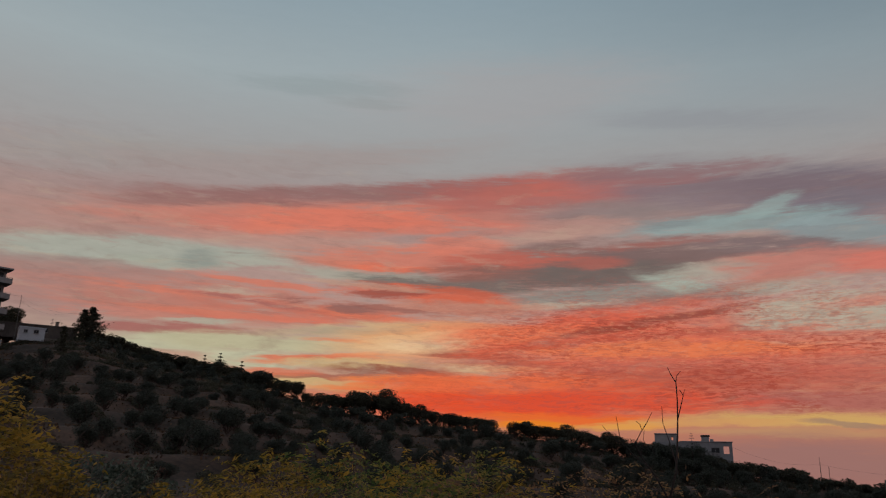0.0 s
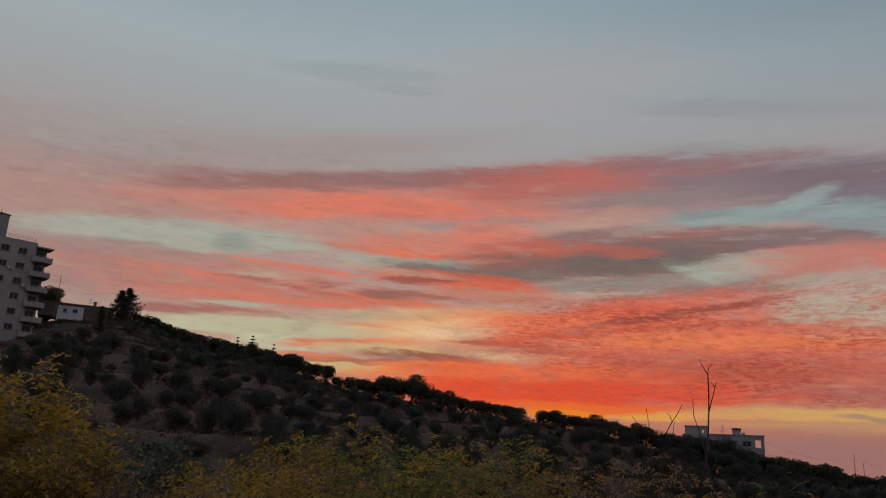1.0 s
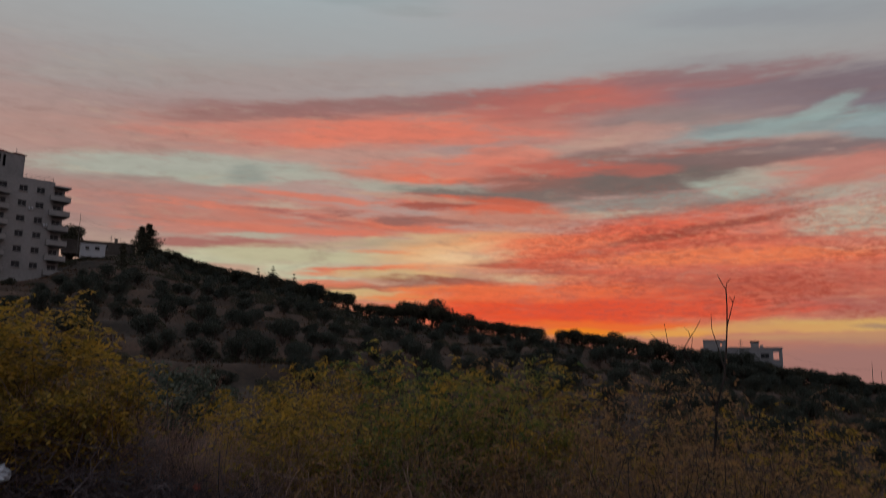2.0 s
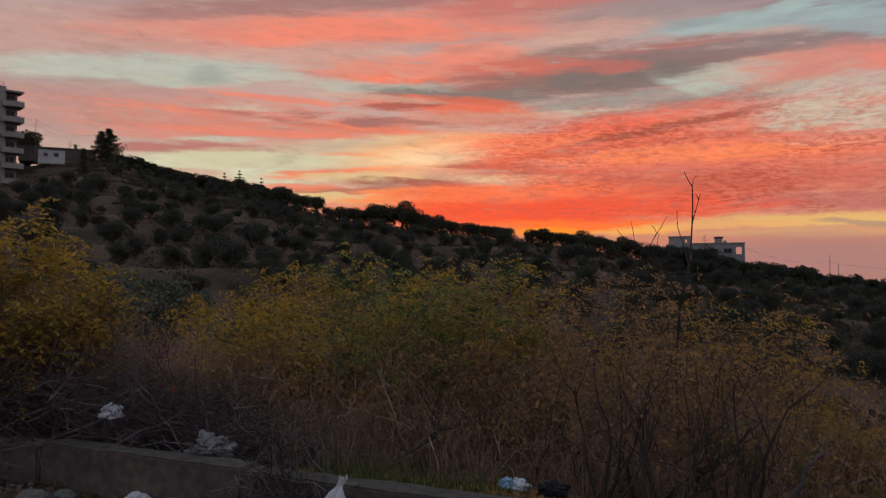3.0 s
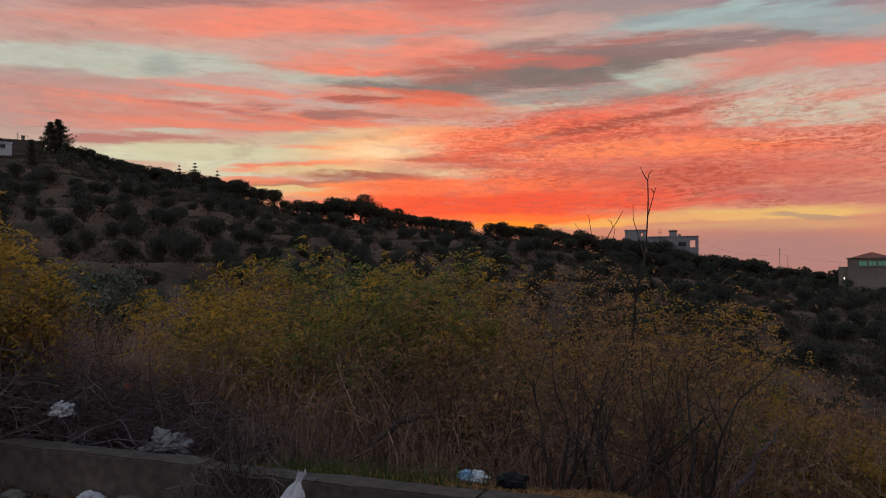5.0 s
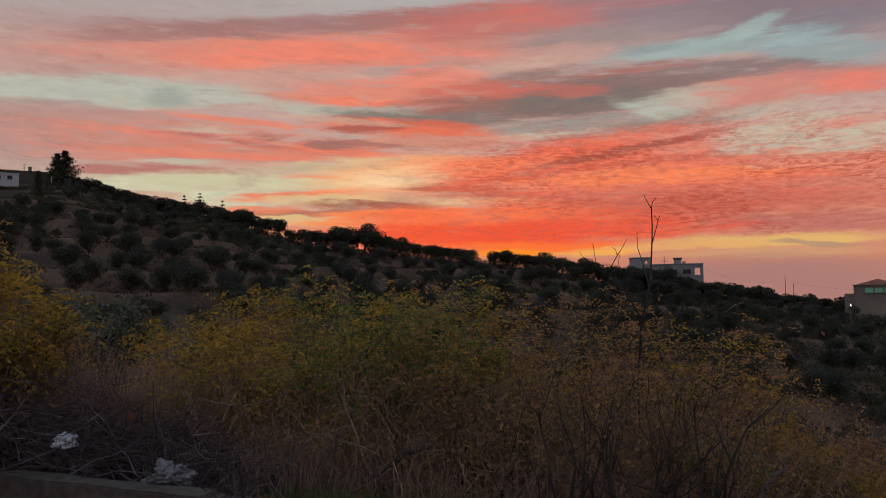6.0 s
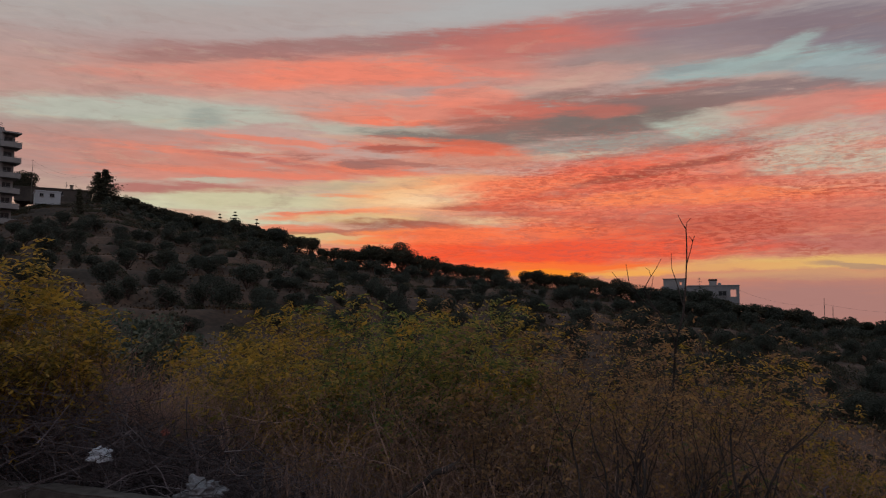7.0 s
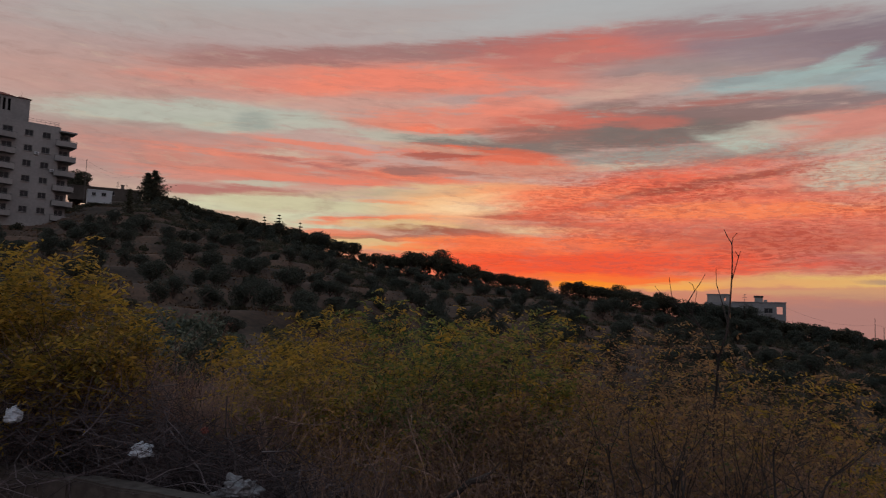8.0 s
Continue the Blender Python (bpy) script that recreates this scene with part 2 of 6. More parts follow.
cloud(-12.9, 6.7, 2.8, 0.21, -1, (238, 131, 98), 0.7, rag=1.1, soft=0.6)
cloud(-1.6, 9.2, 6.4, 1.34, 4, (255, 184, 124), 0.95, rag=0.4, soft=0.9)
cloud(2.0, 9.8, 3.4, 0.84, -1, (255, 173, 123), 0.8, rag=0.9, soft=0.6)
cloud(-0.8, 9.0, 5.1, 0.63, 4, (255, 226, 176), 0.95, rag=0.5, soft=0.8)
cloud(-2.5, 9.6, 3.4, 0.29, 6, (255, 214, 160), 0.7, rag=1.1, soft=0.6)
cloud(0.5, 8.2, 3.0, 0.15, -1, (140, 92, 78), 0.85, rag=1, soft=0.6)
cloud(5.2, 7.9, 5.1, 0.34, -6, (158, 82, 64), 0.9, rag=1, soft=0.6)
cloud(3.1, 7.6, 3.8, 0.17, 2, (150, 88, 70), 0.6, rag=1.1, soft=0.6)
cloud(2.4, 7.2, 3.0, 0.38, 1, (234, 216, 168), 0.95, rag=0.9, soft=0.6)
cloud(6.6, 7.3, 2.9, 0.17, -2, (228, 196, 142), 0.85, rag=1, soft=0.6)
cloud(-3.3, 7.0, 4.7, 0.30, -1, (160, 90, 72), 0.9, rag=1, soft=0.6)
cloud(-0.8, 6.4, 5.9, 0.25, -0, (255, 146, 81), 0.85, rag=1, soft=0.6)
cloud(-5.0, 5.9, 4.6, 0.21, 2, (255, 156, 97), 0.85, rag=1, soft=0.6)
cloud(-2.5, 5.7, 3.8, 0.17, -3, (236, 190, 120), 0.75, rag=1, soft=0.6)
# the burning field to the north and the bars under it
cloud(17.5, 8.6, 16.8, 2.97, 0, (238, 115, 87), 0.92, rag=0.4, soft=0.8)
cloud(9.8, 10.3, 7.8, 0.99, 10, (242, 107, 78), 0.85, rag=0.8, soft=0.6)
cloud(16.7, 8.7, 9.4, 0.56, 1, (255, 137, 88), 0.8, rag=0.9, soft=0.6)
cloud(5.2, 9.8, 5.1, 0.59, 4, (252, 133, 93), 0.75, rag=0.9, soft=0.6)
cloud(15.6, 10.8, 5.9, 0.28, 8, (150, 80, 70), 0.75, rag=1.2, soft=0.6)
cloud(12.3, 10.2, 4.9, 0.25, 9, (160, 84, 69), 0.7, rag=1.2, soft=0.6)
cloud(20.2, 10.0, 5.3, 0.24, 4, (190, 94, 77), 0.6, rag=1.2, soft=0.6)
cloud(9.4, 9.2, 5.0, 0.21, 6, (214, 97, 72), 0.6, rag=1.2, soft=0.6)
cloud(23.1, 6.8, 11.5, 0.93, -2, (208, 110, 93), 0.8, rag=0.7, soft=0.8)
cloud(25.5, 5.1, 8.0, 0.76, -2, (192, 112, 103), 0.85, rag=0.7, soft=0.8)
cloud(15.4, 6.5, 8.3, 0.82, -0, (204, 96, 75), 0.75, rag=0.8, soft=0.8)
cloud(28.3, 7.7, 4.0, 0.37, -2, (206, 128, 110), 0.6, rag=1, soft=0.6)
cloud(26.9, 10.7, 5.1, 1.42, -0, (196, 192, 172), 0.85, rag=1.3, soft=0.6)
cloud(25.1, 12.7, 3.9, 0.45, 2, (196, 186, 168), 0.6, rag=1.4, soft=0.6)
cloud(29.2, 11.3, 2.6, 0.33, 2, (226, 121, 104), 0.6, rag=1.3, soft=0.6)
cloud(25.7, 9.4, 5.2, 0.27, -2, (224, 123, 102), 0.6, rag=1.3, soft=0.6)
cloud(5.1, 5.0, 12.5, 1.43, 0, (254, 86, 46), 0.95, rag=0.4, soft=0.8)
cloud(3.5, 6.3, 7.6, 0.68, 1, (255, 120, 75), 0.85, rag=0.8, soft=0.6)
cloud(12.2, 5.0, 8.9, 0.66, -0, (240, 90, 62), 0.8, rag=0.8, soft=0.6)
cloud(8.9, 3.7, 6.6, 0.42, -1, (255, 120, 54), 0.9, rag=0.6, soft=0.6)
cloud(6.4, 3.2, 2.9, 0.34, -1, (255, 146, 40), 0.9, rag=0.4, soft=0.6)
cloud(13.0, 3.3, 3.2, 0.25, 2, (246, 174, 88), 0.9, rag=0.5, soft=0.6)
cloud(24.7, 3.8, 7.4, 0.38, 0, (230, 184, 112), 0.92, rag=0.5, soft=0.6)
cloud(18.5, 3.6, 5.0, 0.24, 1, (230, 170, 108), 0.8, rag=0.5, soft=0.6)
cloud(27.5, 3.5, 2.7, 0.15, -5, (178, 142, 118), 0.8, rag=0.5, soft=0.6)
cloud(24.0, 3.0, 6.7, 0.31, 0, (212, 162, 116), 0.75, rag=0.5, soft=0.6)
cloud(25.3, 1.2, 9.0, 1.45, -1, (174, 126, 118), 0.97, rag=0.3, soft=0.8)

# small ripples of cloud over the whole lit field, coarse flecks higher up and fine bars near the horizon
field = wmath("MULTIPLY", wrange(sky_az, -8, 12), wmath("MULTIPLY", wrange(sky_el, 3.6, 4.8), wrange(sky_el, 15, 10)))
patch = wrange(wnoise(sky_flat, 0.12, 0.35, seed=61.0, detail=3), 0.38, 0.62)
flecks = wmath("MULTIPLY", wrange(wnoise(sky_warp, 0.8, 4.2, seed=8.0, detail=4, rough=0.62, tilt=-9, distort=0.15), 0.47, 0.62), field)
bars = wmath("MULTIPLY", wrange(wnoise(sky_warp, 1.1, 8.0, seed=14.0, detail=3, rough=0.6, tilt=-3), 0.46, 0.58), wmath("MULTIPLY", field, patch))
sparks = wmath("MULTIPLY", wrange(wnoise(sky_warp, 1.3, 7.0, seed=33.0, detail=3, rough=0.6, tilt=-9), 0.52, 0.64), wmath("MULTIPLY", field, wrange(sky_el, 5.0, 9.0)))
sky_now = wmix(wmath("MULTIPLY", flecks, 0.36), sky_now, srgb(170, 92, 84))
sky_now = wmix(wmath("MULTIPLY", bars, 0.68), sky_now, srgb(178, 74, 58))
sky_now = wmix(wmath("MULTIPLY", sparks, 0.32), sky_now, srgb(246, 160, 124))
# combed veils, mauve and pale, over the lit clouds
calm = wrange(sky_az, 24, -2, 0.45, 1.0)
lit = wmath("MULTIPLY", wrange(sky_el, 3.5, 6.5), wmath("MULTIPLY", wrange(sky_el, 25, 17), wrange(wmath("ABSOLUTE", sky_az), 80, 50)))
veil = wrange(wnoise(sky_warp, 0.16, 1.15, seed=31.0, detail=9, rough=0.66, tilt=-4, distort=0.9), 0.50, 0.68)
pale = wrange(wnoise(sky_warp, 0.13, 0.9, seed=47.0, detail=9, rough=0.66, tilt=-5, distort=0.9), 0.54, 0.70)
sky_now = wmix(wmath("MULTIPLY", wmath("MULTIPLY", veil, lit), wmath("MULTIPLY", calm, 0.3)), sky_now, srgb(154, 116, 108))
sky_now = wmix(wmath("MULTIPLY", wmath("MULTIPLY", pale, lit), wmath("MULTIPLY", calm, 0.28)), sky_now, srgb(206, 184, 160))
shade = wmath("MULTIPLY_ADD", wmath("SUBTRACT", fine, 0.5), wmath("MULTIPLY_ADD", lit, 0.28, 0.05), 1.0)
tone = WN.new("ShaderNodeVectorMath")
tone.operation = "SCALE"
WL.new(sky_now, tone.inputs[0])
WL.new(shade, tone.inputs["Scale"])
glow = WN.new("ShaderNodeBackground")
WL.new(tone.outputs[0], glow.inputs[0])
glow.inputs[1].default_value = 1.0
out = WN.new("ShaderNodeOutputWorld")
WL.new(glow.outputs[0], out.inputs[0])


# ---- materials ----
def material(name, dark, light, scale=4.0, rough=0.85, bump=0.3, big=0.35, metal=0.0, leaf=False, mid=None, per="island", sheer=0.35, spec=0.3):
    """A weathered surface: two colours mixed by grain and by larger stains; leaf: thin, letting some light pass, varied leaf by leaf."""
    m = bpy.data.materials.new(name)
    m.use_nodes = True
    n, l = m.node_tree.nodes, m.node_tree.links
    n.clear()
    o = n.new("ShaderNodeOutputMaterial")
    tc = n.new("ShaderNodeTexCoord")
    small, large = n.new("ShaderNodeTexNoise"), n.new("ShaderNodeTexNoise")
    small.inputs["Scale"].default_value, small.inputs["Detail"].default_value = scale * 6, 6
    large.inputs["Scale"].default_value, large.inputs["Detail"].default_value = scale * big, 4
    for t in (small, large):
        l.new(tc.outputs["Object"], t.inputs["Vector"])
    mixv = n.new("ShaderNodeMath")
    mixv.operation = "ADD"
    half = n.new("ShaderNodeMath")
    half.operation = "MULTIPLY_ADD"
    l.new(small.outputs[0], half.inputs[0])
    half.inputs[1].default_value, half.inputs[2].default_value = 0.6, -0.3
    l.new(half.outputs[0], mixv.inputs[0])
    l.new(large.outputs[0], mixv.inputs[1])
    fac = mixv.outputs[0]
    if leaf:
        if per == "island":
            g = n.new("ShaderNodeNewGeometry")
            rnd = g.outputs["Random Per Island"]
        else:
            rnd = n.new("ShaderNodeObjectInfo").outputs["Random"]
        a = n.new("ShaderNodeMath")
        a.operation = "MULTIPLY_ADD"
        l.new(rnd, a.inputs[0])
        a.inputs[1].default_value, a.inputs[2].default_value = 0.45, -0.22
        b = n.new("ShaderNodeMath")
        b.operation = "ADD"
        l.new(a.outputs[0], b.inputs[0])
        l.new(fac, b.inputs[1])
        fac = b.outputs[0]
    r = n.new("ShaderNodeValToRGB")
    r.color_ramp.elements[0].position, r.color_ramp.elements[1].position = 0.28, 0.74
    r.color_ramp.elements[0].color, r.color_ramp.elements[1].color = (*dark, 1), (*light, 1)
    if mid:
        r.color_ramp.elements.new(0.5).color = (*mid, 1)
    l.new(fac, r.inputs[0])
    s = n.new("ShaderNodeBsdfPrincipled")
    s.inputs["Roughness"].default_value, s.inputs["Metallic"].default_value = rough, metal
    s.inputs["Specular IOR Level"].default_value = spec
    l.new(r.outputs[0], s.inputs["Base Color"])
    if bump:
        b = n.new("ShaderNodeBump")
        b.inputs["Strength"].default_value, b.inputs["Distance"].default_value = bump, 0.02
        l.new(small.outputs[0], b.inputs["Height"])
        l.new(b.outputs[0], s.inputs["Normal"])
    if leaf:
        tr = n.new("ShaderNodeBsdfTranslucent")
        l.new(r.outputs[0], tr.inputs[0])
        mx = n.new("ShaderNodeMixShader")
        mx.inputs[0].default_value = sheer
        l.new(s.outputs[0], mx.inputs[1])
        l.new(tr.outputs[0], mx.inputs[2])
        l.new(mx.outputs[0], o.inputs[0])
    else:
        l.new(s.outputs[0], o.inputs[0])
    return m


def glass_material(name, tint):
    m = bpy.data.materials.new(name)
    m.use_nodes = True
    s = m.node_tree.nodes["Principled BSDF"]
    s.inputs["Base Color"].default_value, s.inputs["Roughness"].default_value = (*tint, 1), 0.12
    s.inputs["Specular IOR Level"].default_value = 0.15
    return m


def lamp_material(name, rgb, power):
    m = bpy.data.materials.new(name)
    m.use_nodes = True
    s = m.node_tree.nodes["Principled BSDF"]
    s.inputs["Base Color"].default_value = (*rgb, 1)
    s.inputs["Emission Color"].default_value, s.inputs["Emission Strength"].default_value = (*rgb, 1), power
    return m


SOIL = material("dry_soil", (0.028, 0.017, 0.011), (0.125, 0.066, 0.042), 0.35, 0.95, 0.6, mid=(0.064, 0.036, 0.024))
CONCRETE = material("kerb_concrete", (0.036, 0.026, 0.022), (0.135, 0.104, 0.09), 2.0, 0.9, 0.7, mid=(0.078, 0.06, 0.052))
RENDERED = material("pale_render", (0.21, 0.195, 0.19), (0.31, 0.285, 0.275), 0.35, 0.85, 0.1)
RAWWALL = material("grey_block_render", (0.17, 0.163, 0.168), (0.28, 0.268, 0.272), 0.4, 0.9, 0.15)
STONE = material("honey_limestone", (0.15, 0.12, 0.10), (0.26, 0.21, 0.17), 0.5, 0.85, 0.2)
OLDWALL = material("old_dark_masonry", (0.05, 0.04, 0.035), (0.12, 0.095, 0.08), 0.6, 0.9, 0.3)
GREYPLASTIC = material("dirty_plastic", (0.07, 0.066, 0.068), (0.28, 0.275, 0.29), 9.0, 0.5, 0.4)
WHITE = material("white_paint", (0.40, 0.41, 0.43), (0.52, 0.52, 0.54), 0.6, 0.7, 0.05)
ROOFRED = material("red_roof_tiles", (0.16, 0.045, 0.03), (0.30, 0.09, 0.055), 1.2, 0.8, 0.3)
DARKWIN = glass_material("dark_window_glass", (0.02, 0.022, 0.025))
GREENWIN = lamp_material("green_lit_glass", (0.10, 0.26, 0.16), 0.22)
LAMPON = lamp_material("lit_lamp", (1.0, 0.88, 0.7), 1.6)
METAL = material("dull_metal", (0.10, 0.10, 0.10), (0.2, 0.2, 0.2), 3.0, 0.5, 0.1, metal=0.7)
POLEWOOD = material("grey_pole", (0.08, 0.07, 0.06), (0.16, 0.14, 0.12), 3.0, 0.8, 0.2)
BARK = material("bark", (0.03, 0.02, 0.017), (0.10, 0.068, 0.055), 8.0, 0.95, 0.6)
DEADBARK = material("bare_grey_bark", (0.018, 0.013, 0.011), (0.062, 0.044, 0.038), 9.0, 0.9, 0.5)
TWIG = material("dead_twig", (0.018, 0.013, 0.014), (0.15, 0.115, 0.118), 6.0, 0.9, 0.4, mid=(0.07, 0.05, 0.051), leaf=True, sheer=0.0)
STEM = material("brown_stem", (0.11, 0.066, 0.05), (0.42, 0.27, 0.21), 5.0, 0.9, 0.2, mid=(0.25, 0.155, 0.118), leaf=True, sheer=0.0)
STRAW = material("dry_straw", (0.10, 0.055, 0.042), (0.29, 0.18, 0.135), 3.0, 0.9, 0.1, leaf=True, mid=(0.165, 0.098, 0.074))
WEED = material("dry_weed", (0.22, 0.125, 0.098), (0.46, 0.28, 0.22), 3.0, 0.9, 0, leaf=True, sheer=0.5)
HILLGRASS = material("hill_grass", (0.05, 0.030, 0.02), (0.17, 0.10, 0.06), 0.4, 0.9, 0, leaf=True)
OLIVE = material("olive_leaves", (0.026, 0.030, 0.022), (0.092, 0.096, 0.072), 0.5, 0.7, 0, leaf=True, mid=(0.048, 0.052, 0.038), sheer=0.25)
SILVERLEAF = material("silvery_olive_leaves", (0.045, 0.058, 0.042), (0.17, 0.18, 0.125), 0.5, 0.7, 0, leaf=True, mid=(0.085, 0.098, 0.07), sheer=0.3)
OAKLEAF = material("dark_green_leaves", (0.032, 0.031, 0.02), (0.10, 0.090, 0.056), 0.6, 0.75, 0, leaf=True)
YELLOW = material("yellowing_leaves", (0.13, 0.10, 0.025), (0.56, 0.32, 0.05), 0.9, 0.7, 0, big=1.3, leaf=True, mid=(0.36, 0.225, 0.04), sheer=0.55)
GREENLEAF = material("green_leaves", (0.075, 0.12, 0.035), (0.42, 0.29, 0.07), 0.9, 0.7, 0, big=1.3, leaf=True, mid=(0.21, 0.205, 0.055), sheer=0.6)
RUSTLEAF = material("russet_leaves", (0.17, 0.098, 0.06), (0.44, 0.245, 0.09), 0.9, 0.75, 0, big=1.3, leaf=True, mid=(0.30, 0.168, 0.084), sheer=0.55)
GRASS = material("green_grass", (0.03, 0.05, 0.015), (0.12, 0.14, 0.04), 1.0, 0.8, 0, leaf=True)
PLASTIC = material("white_plastic", (0.30, 0.31, 0.34), (0.60, 0.60, 0.64), 5.0, 0.4, 0.2, spec=0.5)
BLUEPLASTIC = material("blue_printed_plastic", (0.05, 0.16, 0.32), (0.35, 0.5, 0.62), 9.0, 0.4, 0.2, spec=0.5)
BLACKPLASTIC = material("black_plastic", (0.004, 0.004, 0.005), (0.018, 0.018, 0.02), 5.0, 0.6, 0.3, spec=0.15)
REDPLASTIC = material("faded_red_plastic", (0.28, 0.06, 0.04), (0.45, 0.13, 0.09), 6.0, 0.5, 0.2)
LITTER = material("leaf_litter", (0.06, 0.038, 0.026), (0.22, 0.13, 0.075), 2.0, 0.9, 0, leaf=True)
ROCK = material("pale_stone", (0.06, 0.053, 0.047), (0.18, 0.165, 0.148), 4.0, 0.95, 0.6)


# ---- mesh helpers ----
class Shape:
    """Collects the faces of one mesh."""

    def __init__(self):
        self.v, self.f = [], []

    def box(self, lo, hi, bevel=0.0):
        (x0, y0, z0), (x1, y1, z1) = lo, hi
        k = len(self.v)
        if bevel:
            b = bevel
            self.v += [(x, y, z0) for x, y in ((x0, y0), (x1, y0), (x1, y1), (x0, y1))]
            self.v += [(x, y, z1 - b) for x, y in ((x0, y0), (x1, y0), (x1, y1), (x0, y1))]
            self.v += [(x, y, z1) for x, y in ((x0 + b, y0 + b), (x1 - b, y0 + b), (x1 - b, y1 - b), (x0 + b, y1 - b))]
            self.f.append((k + 3, k + 2, k + 1, k))
            for s in (0, 4):
                self.f += [(k + s + i, k + s + (i + 1) % 4, k + s + 4 + (i + 1) % 4, k + s + 4 + i) for i in range(4)]
            self.f.append((k + 8, k + 9, k + 10, k + 11))
        else:
            self.v += [(x, y, z) for z in (z0, z1) for x, y in ((x0, y0), (x1, y0), (x1, y1), (x0, y1))]
            self.f += [(k + 3, k + 2, k + 1, k), (k + 4, k + 5, k + 6, k + 7)]
            self.f += [(k + i, k + (i + 1) % 4, k + 4 + (i + 1) % 4, k + 4 + i) for i in range(4)]
        return self

    def tube(self, pts, radii, n=5):
        pts = [Vector(p) for p in pts]
        k = len(self.v)
        for i, p in enumerate(pts):
            d = (pts[min(i + 1, len(pts) - 1)] - pts[max(i - 1, 0)]).normalized()
            u = d.cross(Vector((0.31, 0.87, 0.38))).normalized()
            w = d.cross(u)
            for j in range(n):
                a = 2 * math.pi * j / n
                self.v.append(tuple(p + (u * math.cos(a) + w * math.sin(a)) * radii[i]))
        for i in range(len(pts) - 1):
            for j in range(n):
                a, b = k + i * n + j, k + i * n + (j + 1) % n
                self.f.append((a, b, b + n, a + n))
        self.f.append(tuple(k + j for j in reversed(range(n))))
        self.f.append(tuple(k + (len(pts) - 1) * n + j for j in range(n)))
        return self

    def pyramid(self, lo, hi, z0, z1, flat=0.0):
        (x0, y0), (x1, y1) = lo, hi
        cx, cy, k = (x0 + x1) / 2, (y0 + y1) / 2, len(self.v)
        self.v += [(x0, y0, z0), (x1, y0, z0), (x1, y1, z0), (x0, y1, z0), (cx - flat, cy, z1), (cx + flat, cy, z1)]
        self.f += [(k, k + 1, k + 5, k + 4), (k + 1, k + 2, k + 5), (k + 2, k + 3, k + 4, k + 5), (k + 3, k, k + 4), (k + 3, k + 2, k + 1, k)]
        return self

    def mesh(self, name, mat):
        me = bpy.data.meshes.new(name)
        me.from_pydata(self.v, [], self.f)
        me.materials.append(mat)
        me.update()
        return me


def quads(name, q, mat):
    """One mesh from an array of separate four-cornered leaves, shape (n, 4, 3)."""
    q = np.asarray(q, dtype=np.float32)
    n = len(q)
    me = bpy.data.meshes.new(name)
    me.vertices.add(n * 4)
    me.vertices.foreach_set("co", q.reshape(-1))
    me.loops.add(n * 4)
    me.loops.foreach_set("vertex_index", np.arange(n * 4, dtype=np.int32))
    me.polygons.add(n)
    me.polygons.foreach_set("loop_start", np.arange(0, n * 4, 4, dtype=np.int32))
    me.materials.append(mat)
    me.update(calc_edges=True)
    return me


def part(name, shape, mat, parent, label="", at=None):
    me = shape if isinstance(shape, bpy.types.Mesh) else shape.mesh(name, mat)
    ob = new(name, me)
    ob.parent = parent
    if at is not None:
        ob.matrix_basis = at
    if label:
        ob["label"] = label
    return ob


def thing(name, m, label, category, group=""):
    ob = new(name)
    ob.empty_display_size = 0.2
    ob.matrix_basis = m
    return tagged(ob, label, category, group)


def unit(v):
    return v / np.maximum(np.linalg.norm(v, axis=-1, keepdims=True), 1e-9)


# ---- the lie of the land ----
WALL_A, WALL_DIR = Vector((-3.15, 5.72)), Vector((0.917, -0.399)).normalized()
WALL_OUT = Vector((-WALL_DIR.y, WALL_DIR.x))
AZ = (-60, -40, -33, -31, -28.8, -24.6, -22.7, -19.8, -16.4, -13.2, -8.8, -4.8, -1, 4.35, 9.7, 13.8, 20, 25, 29.8, 40, 60)
RIDGE_EL = (5.5, 6.0, 6.2, 6.9, 7.72, 8.0, 7.3, 6.55, 6.15, 5.3, 4.05, 3.6, 3.15, 2.7, 1.95, 1.0, 0.2, -0.5, -1.1, -1.6, -1.8)


